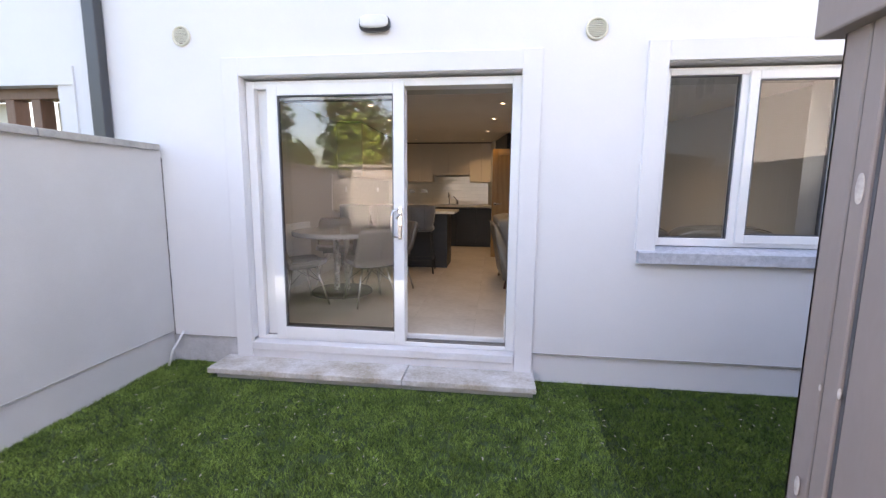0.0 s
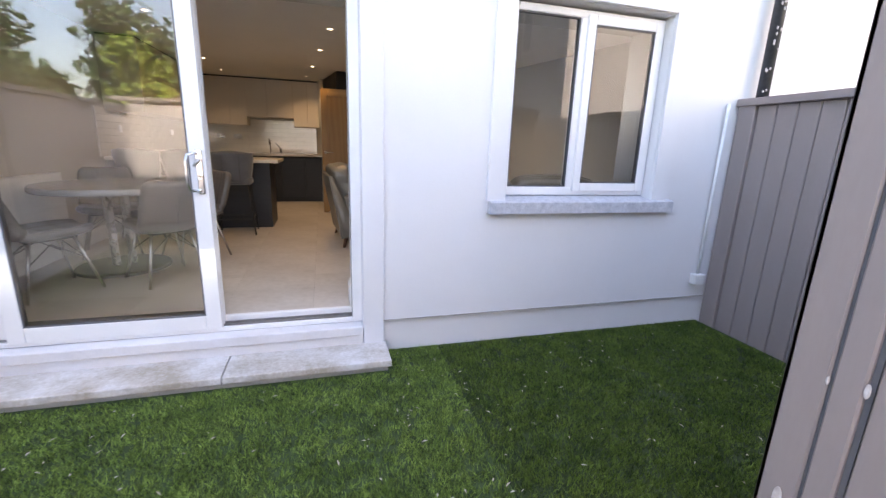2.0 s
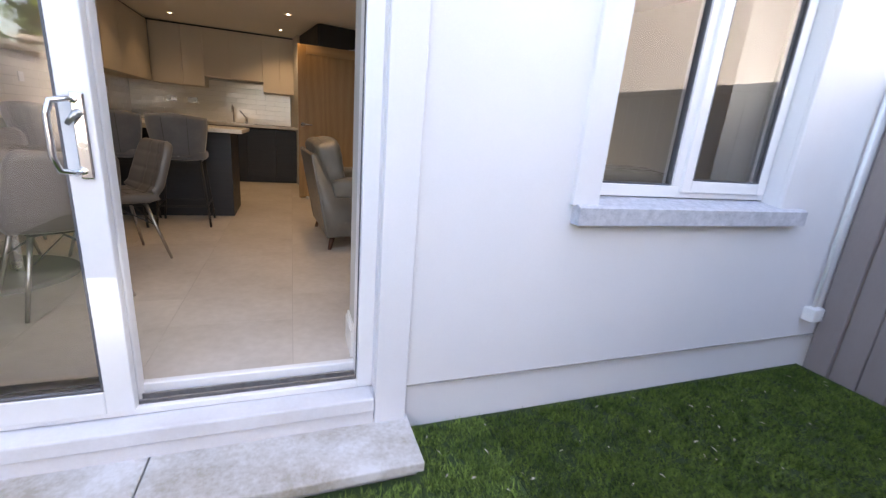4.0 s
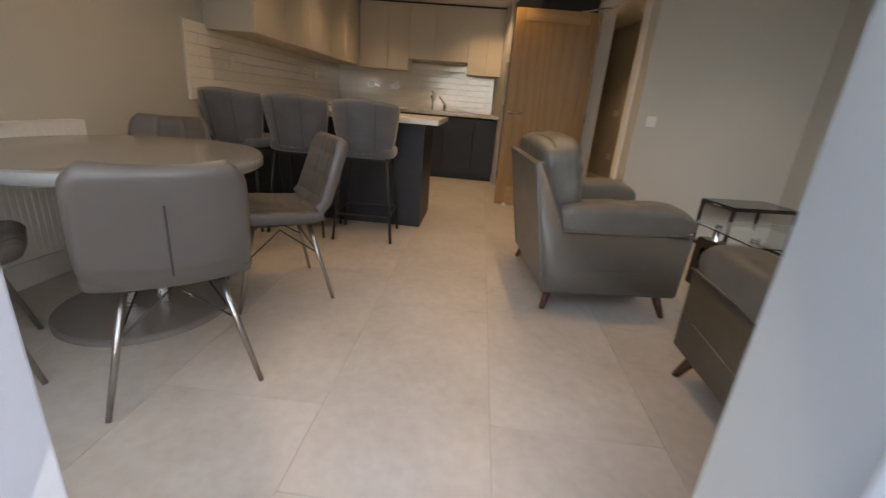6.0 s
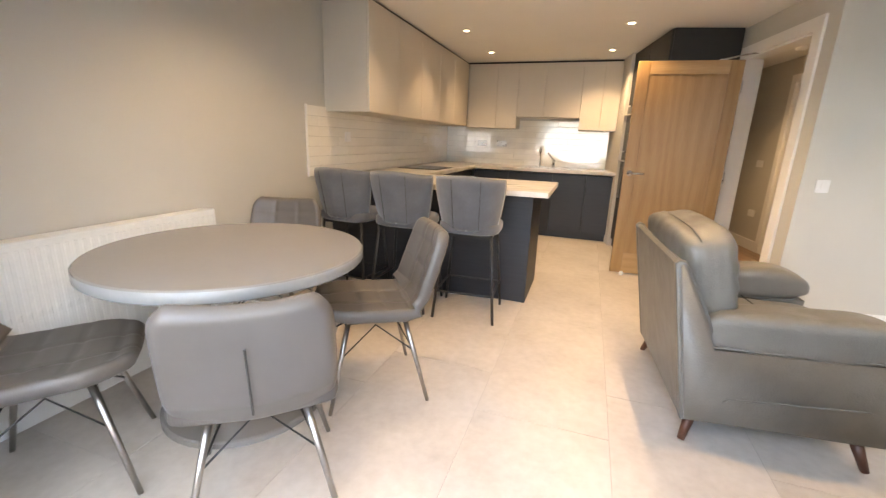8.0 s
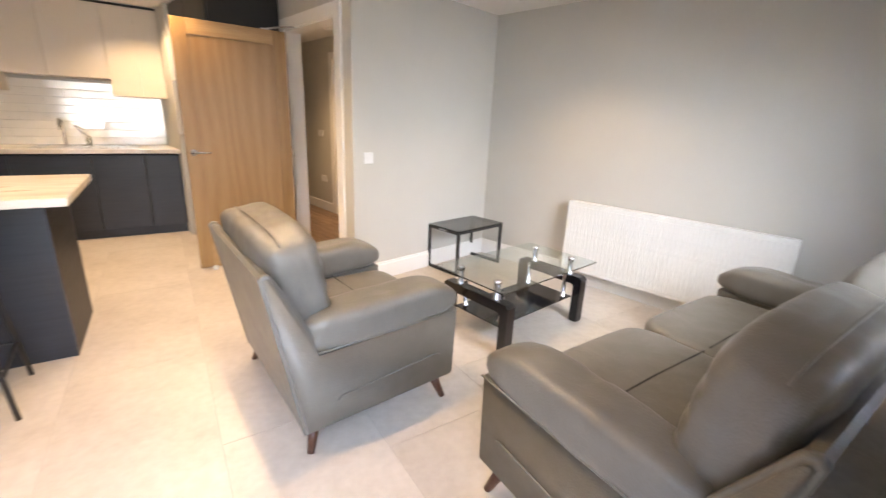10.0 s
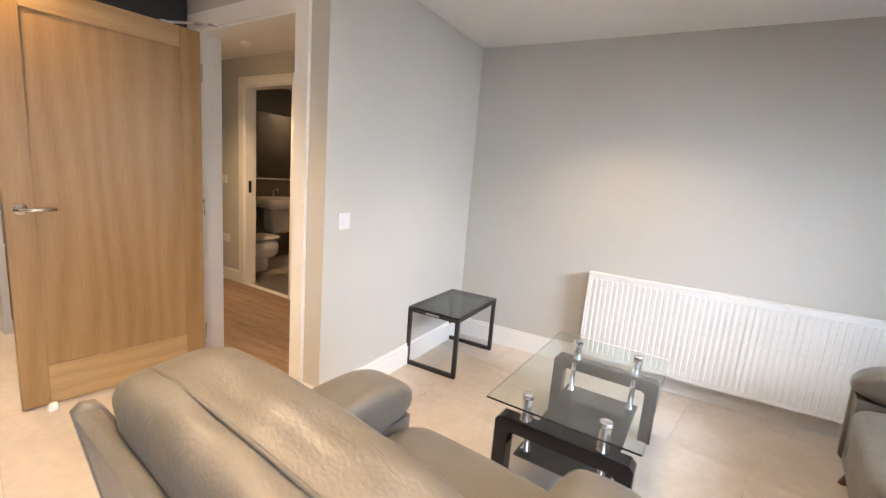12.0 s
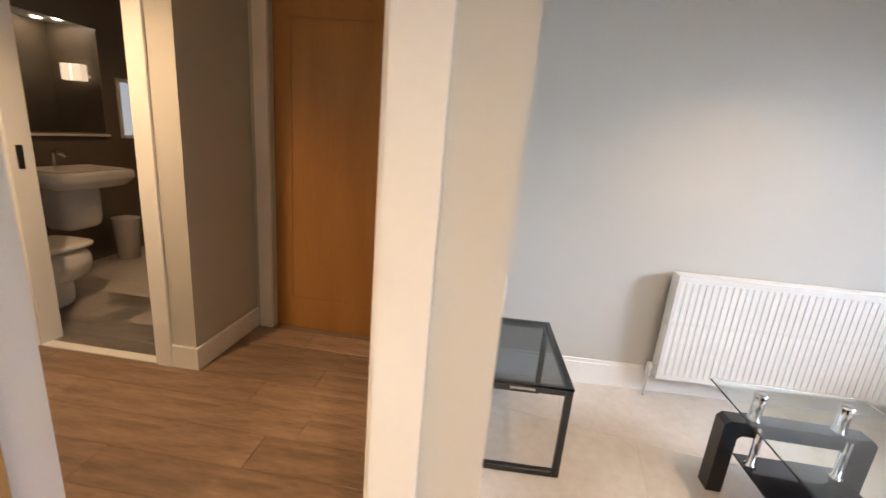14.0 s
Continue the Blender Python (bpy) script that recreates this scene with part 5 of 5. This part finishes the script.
def shell(width, depth, thick, back_h):
    """Seat and back in one bent, padded sheet; the chair looks along +y."""
    bm = bmesh.new()
    nu, nv = 44, 72
    seat_l, tot = depth, depth + back_h
    rows = []
    for side in (1, -1):
        grid = []
        for j in range(nv + 1):
            s = j / nv * tot
            if s < seat_l:
                y, z, ny, nz = 0.270 - s, 0.46 + 0.025 * (1 - s / seat_l) - 0.025, 0.0, 1.0
                half = width / 2 * (1.0 - 0.42 * max(0.0, 1 - s / 0.17) ** 2)
                curl = 0.02
            else:
                q = s - seat_l
                y, z, ny, nz = 0.270 - seat_l - q * 0.27, 0.435 + q * 0.96, 0.96, 0.27
                half = width / 2 * (1.0 - 0.10 * (q / back_h) ** 2) * (1.0 - 0.22 * max(0.0, 1 - (tot - s) / 0.10) ** 3)
                curl = 0.055 - 0.025 * q / back_h
            k = min(1, abs(s - seat_l) / 0.09)
            ny, nz = ny * k + 0.71 * (1 - k), nz * k + 0.71 * (1 - k)
            y += 0.020 * (1 - k)
            z += 0.020 * (1 - k)
            line = []
            for i in range(nu + 1):
                u = i / nu * 2 - 1
                du, dv = min(1, half * (1 - abs(u)) / 0.03), min(1, min(s, tot - s) / 0.035)
                edge = (1 - (1 - du) ** 2) ** 0.5 * (1 - (1 - dv) ** 2) ** 0.5
                quilt = 0.0
                if side > 0:
                    fade = min(1, half * (1 - abs(u)) / 0.05)
                    quilt = fade * (-0.006 * math.exp(-((u * 1.5) % 1 - 0.5) ** 2 / 0.004) - 0.006 * math.exp(-(((s / 0.125) % 1) - 0.5) ** 2 / 0.010))
                off = side * thick / 2 * edge + curl * u * u + quilt * edge
                line.append(bm.verts.new((u * half, y + ny * off, z + nz * off)))
            grid.append(line)
        rows.append(grid)
        for j in range(nv):
            for i in range(nu):
                q = (grid[j][i], grid[j][i + 1], grid[j + 1][i + 1], grid[j + 1][i])
                bm.faces.new(q if side > 0 else q[::-1])
    bmesh.ops.remove_doubles(bm, verts=bm.verts, dist=0.0008)
    bmesh.ops.recalc_face_normals(bm, faces=bm.faces)
    return bm


def dining_chair(m):
    c = thing("dining_chair", "taupe faux-leather dining chair with splayed steel legs", "chair", m, group="chairs round the dining table")
    part("seat_shell", shell(0.480, 0.49, 0.064, 0.42), FAUX, c, smooth=True)
    b = bmesh.new()
    tube(b, [(0.0, -0.296, 0.50), (0.0, -0.341, 0.66), (0.0, -0.361, 0.73)], 0.0035, 6)
    part("back_zip", b, SEAM, c, "dark zip seam down the back")
    for sx in (-1, 1):
        for sy in (-1, 1):
            b = bmesh.new()
            tube(b, [(sx * 0.135, sy * 0.13, 0.425), (sx * 0.232, sy * 0.232, 0.0)], 0.0135, 12, r2=0.0095)
            part("leg", b, LEG_STEEL, c, smooth=True)
    b = bmesh.new()
    for sx in (-1, 1):
        tube(b, [(sx * 0.175, -0.172, 0.25), (sx * 0.10, 0, 0.37), (sx * 0.175, 0.172, 0.25)], 0.004, 6)
    for sy in (-1, 1):
        tube(b, [(-0.175, sy * 0.172, 0.25), (0, sy * 0.10, 0.385), (0.175, sy * 0.172, 0.25)], 0.004, 6)
    part("wire_brace", b, BLACK_METAL, c, "thin black wire braces")
    part("seat_plate", boxes(((-0.15, -0.15, 0.405), (0.15, 0.15, 0.425))), BLACK_METAL, c)
    return c


def facing(x, y, tx, ty):
    return pose(x, y, 0, 0, 0, math.degrees(math.atan2(ty, tx)) - 90)


ch = dining_chair(facing(-1.385, 4.552, -0.63, 0.776))
copy_thing(ch, facing(-1.355, 5.294, -0.80, -0.60))
copy_thing(ch, facing(-2.10, 4.34, 0.67, 0.742))
copy_thing(ch, facing(-2.16, 5.53, 0.30, -0.85))


# ---------------------------------------------------------------- bar stools
def bar_stool(m):
    c = thing("bar_stool", "grey velvet bar stool with a winged back and black legs", "bar stool", m, group="stools at the breakfast bar")
    b = bmesh.new()
    pillow(b, (0.43, 0.40, 0.10), k=4, n=12, m=Matrix.Translation((0, 0.0, 0.665)))
    part("seat", b, VELVET, c, smooth=True)
    bm = bmesh.new()
    nu, nv = 32, 16
    grids = []
    for side in (1, -1):
        g = []
        for j in range(nv + 1):
            v = j / nv
            z = 0.655 + 0.365 * v
            line = []
            for i in range(nu + 1):
                u = i / nu * 2 - 1
                wing = 0.255 - 0.035 * (1 - v) ** 2 - 0.03 * max(0, v - 0.8) * 5 * 0.3
                ang = u * 1.02
                edge = max(0.0, 1 - abs(u) ** 10) ** 0.5 * max(0.0, 1 - abs(2 * v - 1) ** 8) ** 0.5
                chan = -0.004 * math.exp(-(((u + 1) * 1.5) % 1 - 0.5) ** 2 / 0.003) if side < 0 else 0
                r = 0.26 + 0.03 * v + (side * -1) * (0.026 * edge) + (chan * edge if side < 0 else 0)
                x = wing / 0.255 * (0.245 + 0.035 * v) * math.sin(ang)
                y = 0.07 - (r + 0.02) * math.cos(ang) - 0.05 * v
                line.append(bm.verts.new((x * (1 + 0.05 * (-side)), y, z - 0.03 * u * u * (1 - v) + 0.012 * math.cos(3 * u) * v)))
            g.append(line)
        grids.append(g)
        for j in range(nv):
            for i in range(nu):
                q = (g[j][i], g[j][i + 1], g[j + 1][i + 1], g[j + 1][i])
                bm.faces.new(q)
    a, d = grids
    for i in range(nu):
        for j in (0, nv):
            bm.faces.new((a[j][i], a[j][i + 1], d[j][i + 1], d[j][i]))
    for j in range(nv):
        for i in (0, nu):
            bm.faces.new((a[j][i], a[j + 1][i], d[j + 1][i], d[j][i]))
    bmesh.ops.remove_doubles(bm, verts=bm.verts, dist=0.0006)
    bmesh.ops.recalc_face_normals(bm, faces=bm.faces)
    part("backrest", bm, VELVET, c, smooth=True)
    for u in (-0.3333, 0.3333):
        b = bmesh.new()
        pts = []
        for v in np.linspace(0.05, 0.95, 7):
            r = 0.26 + 0.03 * v + 0.0255
            pts.append((1.05 * (0.245 + 0.035 * v) * math.sin(u * 1.02), 0.07 - (r + 0.02) * math.cos(u * 1.02) - 0.05 * v, 0.655 + 0.365 * v))
        tube(b, pts, 0.0022, 6)
        part("back_seam", b, SEAM, c, "stitched channel seam")
    for sx in (-1, 1):
        for sy in (-1, 1):
            b = bmesh.new()
            tube(b, [(sx * 0.165, sy * 0.15, 0.63), (sx * 0.22, sy * 0.205, 0.0)], 0.0105, 10)
            part("leg", b, BLACK_METAL, c, smooth=True)
    b = bmesh.new()
    q = 0.203, 0.188
    tube(b, [(-q[0], -q[1], 0.20), (q[0], -q[1], 0.20)], 0.008, 8)
    tube(b, [(-q[0], q[1], 0.20), (q[0], q[1], 0.20)], 0.008, 8)
    tube(b, [(-q[0], -q[1], 0.20), (-q[0], q[1], 0.20)], 0.008, 8)
    tube(b, [(q[0], -q[1], 0.20), (q[0], q[1], 0.20)], 0.008, 8)
    part("footrest", b, BLACK_METAL, c)
    part("seat_base", boxes(((-0.17, -0.16, 0.605), (0.17, 0.16, 0.632))), BLACK_METAL, c)
    return c


st = bar_stool(pose(-1.155, 6.42, 0, 0, 0, 4))
copy_thing(st, pose(-1.655, 6.42, 0, 0, 0, 0))
copy_thing(st, pose(-2.125, 6.42, 0, 0, 0, -3))


# ---------------------------------------------------------------- leather seats, looking along +x
def leather_seat(name, label, category, m, width, seats):
    s = thing(name, label, category, m, group="grey leather suite")
    hw = width / 2
    arm = 0.165
    for sy in (-1, 1):
        # upholstered side: a low arm box that rises into the leaning back post
        b = bmesh.new()
        out = [(-0.363, 0.110), (0.372, 0.130), (0.386, 0.145), (0.396, 0.480), (0.385, 0.495), (-0.285, 0.470), (-0.325, 0.585), (-0.432, 0.790), (-0.446, 0.810), (-0.470, 0.814), (-0.486, 0.798)]
        prism(b, out, 0.045, Matrix.Translation((0, sy * hw - (0.045 if sy > 0 else 0), 0)))
        bmesh.ops.bevel(b, geom=[e for e in b.edges if abs(e.verts[0].co.y - e.verts[1].co.y) < 1e-4 and abs(e.verts[0].co.y - sy * hw) < 1e-4], offset=0.014, segments=4, affect="EDGES")
        part("side_panel", b, LEATHER, s, smooth=True)
        b = bmesh.new()
        prism(b, [(-0.34, 0.125), (0.37, 0.135), (0.384, 0.475), (-0.30, 0.462)], arm - 0.050, Matrix.Translation((0, sy * (hw - 0.046) - (arm - 0.050 if sy > 0 else 0), 0)))
        part("arm_box", b, LEATHER, s)
        b = bmesh.new()

        def rounded(q):
            t = max(0.0, (q.x - 0.20) / 0.165)
            return Vector((q.x, q.y, q.z - 0.055 * t * t * (0.5 + q.z / 0.12)))

        pillow(b, (0.750, arm + 0.045, 0.178), k=3.9, n=26, warp=rounded, m=Matrix.Translation((0.036, sy * (hw - arm / 2 - 0.004), 0.545)) @ Matrix.Rotation(radians(-2.4), 4, "Y"), wrinkle=0.008)
        part("arm_pad", b, LEATHER, s, smooth=True)
        b = bmesh.new()
        yy = sy * (hw + 0.010)
        tube(b, [(-0.300, yy * 0.995, 0.474), (-0.15, yy, 0.478), (0.10, yy, 0.487), (0.33, yy, 0.494), (0.392, yy * 0.99, 0.488)], 0.0045, 6)
        part("arm_piping", b, LEATHER, s, "stitched piping under the arm pad", smooth=True)
        b = bmesh.new()
        yy = sy * (hw + 0.0005)
        tube(b, [(-0.222, yy, 0.228), (-0.205, yy, 0.246), (0.0, yy, 0.262), (0.27, yy, 0.285), (0.295, yy, 0.278)], 0.0040, 6)
        part("side_seam", b, LEATHER, s, "stitched seam", smooth=True)
    part("base", boxes(((-0.350, -hw + 0.05, 0.118), (0.372, hw - 0.05, 0.335)), bevel=0.03, seg=3), LEATHER, s, smooth=True)
    b = bmesh.new()
    prism(b, [(-0.361, 0.112), (-0.30, 0.112), (-0.375, 0.60), (-0.444, 0.800), (-0.468, 0.808), (-0.483, 0.796)], 2 * hw - 0.088, Matrix.Translation((0, -hw + 0.044, 0)))
    part("back_panel", b, LEATHER, s)
    inner = width - 2 * arm
    cw = inner / seats
    for i in range(seats):
        cy = -inner / 2 + cw * (i + 0.5)
        b = bmesh.new()
        pillow(b, (0.68, cw - 0.006, 0.18), k=6.5, n=24, m=Matrix.Translation((0.065, cy, 0.385)), wrinkle=0.005)
        part("seat_cushion", b, LEATHER, s, smooth=True)
        b = bmesh.new()
        tube(b, [(0.075, cy - cw * 0.47, 0.4735), (0.08, cy, 0.4765), (0.075, cy + cw * 0.47, 0.4735)], 0.0035, 6)
        part("seat_seam", b, SEAM, s, "stitched seam across the seat")
        over = 0.100
        c0 = -inner / 2 + cw * i - (over if i == 0 else -0.003)
        c1 = -inner / 2 + cw * (i + 1) + (over if i == seats - 1 else -0.003)
        bw, bc = c1 - c0, (c0 + c1) / 2

        def stuffed(q, bw=bw):
            e = abs(q.y) * 2 / bw
            gather = 0.006 * math.sin(70 * q.z + 9 * q.x + 3.0 * math.sin(14 * q.y)) * max(0.0, e - 0.5) ** 1.4 * 2.0
            return Vector((q.x + q.x / 0.1175 * gather, q.y, q.z * (1 - 0.05 * e * e)))

        lean = Matrix.Translation((-0.318, bc, 0.715)) @ Matrix.Rotation(radians(-10), 4, "Y")
        b = bmesh.new()
        pillow(b, (0.235, bw, 0.430), k=5.2, n=40, warp=stuffed, m=lean, wrinkle=0.010)
        part("back_cushion", b, LEATHER, s, smooth=True)
        b = bmesh.new()
        tube(b, [lean @ Vector((-0.035, bw * u, 0.215 * (1 - (2 * abs(u)) ** 5.2) ** 0.1923 * (1 - 0.2 * u * u))) for u in np.linspace(-0.455, 0.455, 23)], 0.0042, 6)
        part("cushion_piping", b, LEATHER, s, "stitched top seam", smooth=True)
    for lx, tip in ((-0.300, -0.338), (0.305, 0.345)):
        for sy in (-1, 1):
            b = bmesh.new()
            tube(b, [(lx, sy * (hw - 0.075), 0.125), (tip, sy * (hw - 0.030), 0.0)], 0.026, 12, r2=0.015)
            part("leg", b, DARK_WOOD, s, "tapered walnut leg", smooth=True)
    return s


leather_seat("armchair", "grey leather armchair with a plump back cushion and walnut legs", "armchair", pose(0.42, 5.86, 0, 0, 0, 4.5), 0.925, 1)
leather_seat("sofa", "grey leather two-seat sofa under the window", "sofa", pose(1.575, 4.560, 0, 0, 0, 91), 1.92, 2)

# ---------------------------------------------------------------- coffee table
CT = pose(1.690, 5.905, 0, 0, 0, 8.5)
ct = thing("coffee_table", "glass coffee table on black gloss arches with chrome posts", "coffee table", CT)
part("glass_top", boxes(((-0.50, -0.295, 0.430), (0.50, 0.295, 0.438)), bevel=0.002, seg=1), TABLE_GLASS, ct, "clear glass top")
for sx in (-1, 1):
    x = sx * 0.395
    b = bmesh.new()
    out = [(-0.275, 0.0), (-0.215, 0.0), (-0.215, 0.26), (-0.20, 0.275), (0.20, 0.275), (0.215, 0.26), (0.215, 0.0), (0.275, 0.0), (0.275, 0.315), (0.255, 0.335), (-0.255, 0.335), (-0.275, 0.315)]
    prism(b, out, 0.07, Matrix.Translation((x + 0.035, 0, 0)) @ Matrix.Rotation(radians(90), 4, "Z"))
    part("arch", b, BLACK_GLOSS, ct, "black gloss arch leg")
    for sy in (-1, 1):
        b = bmesh.new()
        lathe(b, [(0.0, 0.455), (0.022, 0.455), (0.024, 0.450), (0.024, 0.438), (0.021, 0.436), (0.021, 0.43), (0.021, 0.345), (0.026, 0.340), (0.026, 0.335)], 20, Matrix.Translation((x, sy * 0.155, 0)))
        part("chrome_post", b, CHROME, ct, smooth=True)
        b = bmesh.new()
        lathe(b, [(0.014, 0.335), (0.014, 0.18), (0.022, 0.175), (0.022, 0.150), (0.0, 0.150)], 16, Matrix.Translation((x - sx * 0.055, sy * 0.155, 0)))
        part("shelf_post", b, CHROME, ct, smooth=True)
part("lower_shelf", boxes(((-0.40, -0.19, 0.160), (0.40, 0.19, 0.168)), bevel=0.002, seg=1), BLACK_GLOSS, ct, "black glass lower shelf")

# ---------------------------------------------------------------- side table
sm = pose(2.098, 7.078, 0, 0, 0, 11.6)
sdt = thing("side_table", "nest side table with a smoked glass top and black frame", "side table", sm)
part("glass_top", boxes(((-0.315, -0.20, 0.410), (0.315, 0.20, 0.418)), bevel=0.002, seg=1), SMOKED, sdt, "smoked glass top")
for sx in (-1, 1):
    x0, x1 = (0.285, 0.312) if sx > 0 else (-0.312, -0.285)
    part("frame_loop", boxes(((x0, -0.198, 0.0), (x1, -0.171, 0.4095)), ((x0, 0.171, 0.0), (x1, 0.198, 0.4095)), ((x0, -0.171, 0.0), (x1, 0.171, 0.027)), ((x0, -0.171, 0.383), (x1, 0.171, 0.4095)), bevel=0.003, seg=1), BLACK_METAL, sdt)
part("frame_rail", boxes(((-0.285, -0.196, 0.386), (0.285, -0.173, 0.4095)), ((-0.285, 0.173, 0.386), (0.285, 0.196, 0.4095))), BLACK_METAL, sdt)
part("maker_plate", boxes(((-0.312 - 0.0015, -0.05, 0.392), (-0.312, 0.05, 0.402))), STEEL, sdt, "small steel plate on the frame")

# ---------------------------------------------------------------- pieces of walls and floors
floor = thing("floor", "large pale grey-beige porcelain tiles with thin grout lines", "floor", kind="structure")
tile_mesh = {}


def floor_tile(x0, x1, y0, y1):
    key = (round(x1 - x0, 3), round(y1 - y0, 3))
    if key not in tile_mesh:
        b = bmesh.new()
        box(b, (0, 0, -0.012), (x1 - x0, y1 - y0, 0), 0.0006, 1)
        me = bpy.data.meshes.new("floor_tile")
        b.to_mesh(me)
        b.free()
        me.materials.append(TILE)
        tile_mesh[key] = me
    ob = new("floor_tile", tile_mesh[key])
    ob.location = (x0, y0, 0)
    ob.parent = floor


G = 0.0009
col = 0
x = -0.787 - 3 * 0.601
while x < 3.3:
    off = (4.07, 4.43)[(col + 1) % 2]
    y = off - 1.2 * 1
    while y < BY:
        x0, x1, y0, y1 = max(x, WXW), min(x + 0.601, 3.35), max(y, 3.572), min(y + 1.2, BY)
        if x > 0.5:
            y1 = min(y1, 7.38 if x > 0.95 else BY)
        if x1 - x0 > 0.02 and y1 - y0 > 0.02:
            floor_tile(x0 + G, x1 - G, y0 + G, y1 - G)
        y += 1.2
    x += 0.601
    col += 1

hall_floor = thing("hall_floor", "brown wood-grain laminate planks in the hall", "floor", HALL, kind="structure")
xx = -1.15
hrng = np.random.default_rng(11)
while xx < 0.6:
    yy = -2.0 - hrng.uniform(0, 1.1)
    while yy < 2.5:
        y0, y1 = max(yy, -1.62), min(yy + 1.2, 2.5)
        if y1 - y0 > 0.05:
            b = bmesh.new()
            box(b, (0, 0, -0.008), (0.1885, y1 - y0 - 0.0015, 0.004), 0.0010, 1)
            me = bpy.data.meshes.new("plank")
            b.to_mesh(me)
            b.free()
            me.materials.append(LAMINATE)
            o = new("plank", me)
            o.location = (xx, y0, 0.0)
            o.parent = hall_floor
        yy += 1.2
    xx += 0.19

# metro tiles: bonded rows behind the worktops
metro_mesh = {}


def metro(parent, w, m, wave):
    key = round(w, 3)
    if key not in metro_mesh:
        b = bmesh.new()
        box(b, (0, -0.009, 0), (w, 0, 0.0772), 0.0022, 2)
        me = bpy.data.meshes.new("metro_tile")
        b.to_mesh(me)
        b.free()
        me.materials.append(METRO)
        metro_mesh[key] = me
    o = new("metro_tile", metro_mesh[key])
    o.parent = parent
    tilt = Matrix.Rotation(radians(rng.normal(0, 0.6 * wave)), 4, "X") @ Matrix.Rotation(radians(rng.normal(0, 0.4 * wave)), 4, "Z")
    o.matrix_basis = m @ tilt


for nm, org, rot, length, rows_ in (("splashback_west", (WXW, BY - 0.012, WT + 0.002), -90, BY - 0.012 - 6.44, 7), ("splashback_kitchen", (WXW + 0.012, BY, WT + 0.002), 0, 2.53, 8)):
    sb = thing(nm, "glossy white bonded metro tile splashback", "splashback", kind="structure")
    base = Matrix.Translation(org) @ Matrix.Rotation(radians(rot), 4, "Z")
    b = bmesh.new()
    if rot == 0:
        box(b, (0, -0.004, 0), (length, -0.0005, rows_ * 0.0795), m=base)
    else:
        base = Matrix.Translation((WXW, 6.44, WT + 0.002)) @ Matrix.Rotation(radians(90), 4, "Z")
        box(b, (0, -0.004, 0), (length, -0.0005, rows_ * 0.0795), m=base)
    part("grout", b, TILE_GROUT, sb)
    for r in range(rows_):
        u = -0.15 * (r % 2)
        while u < length:
            u0, u1 = max(u, 0), min(u + 0.2992, length)
            if u1 - u0 > 0.02:
                metro(sb, u1 - u0, base @ Matrix.Translation((u0, -0.004, r * 0.0795)), 1.0 if rot == 0 else 0.2)
            u += 0.30
plain("tile_edge_trim", boxes(((WXW + 0.001, 6.428, WT), (WXW + 0.016, 6.440, WT + 0.56))), SATIN, "white edge trim of the splashback", "trim")
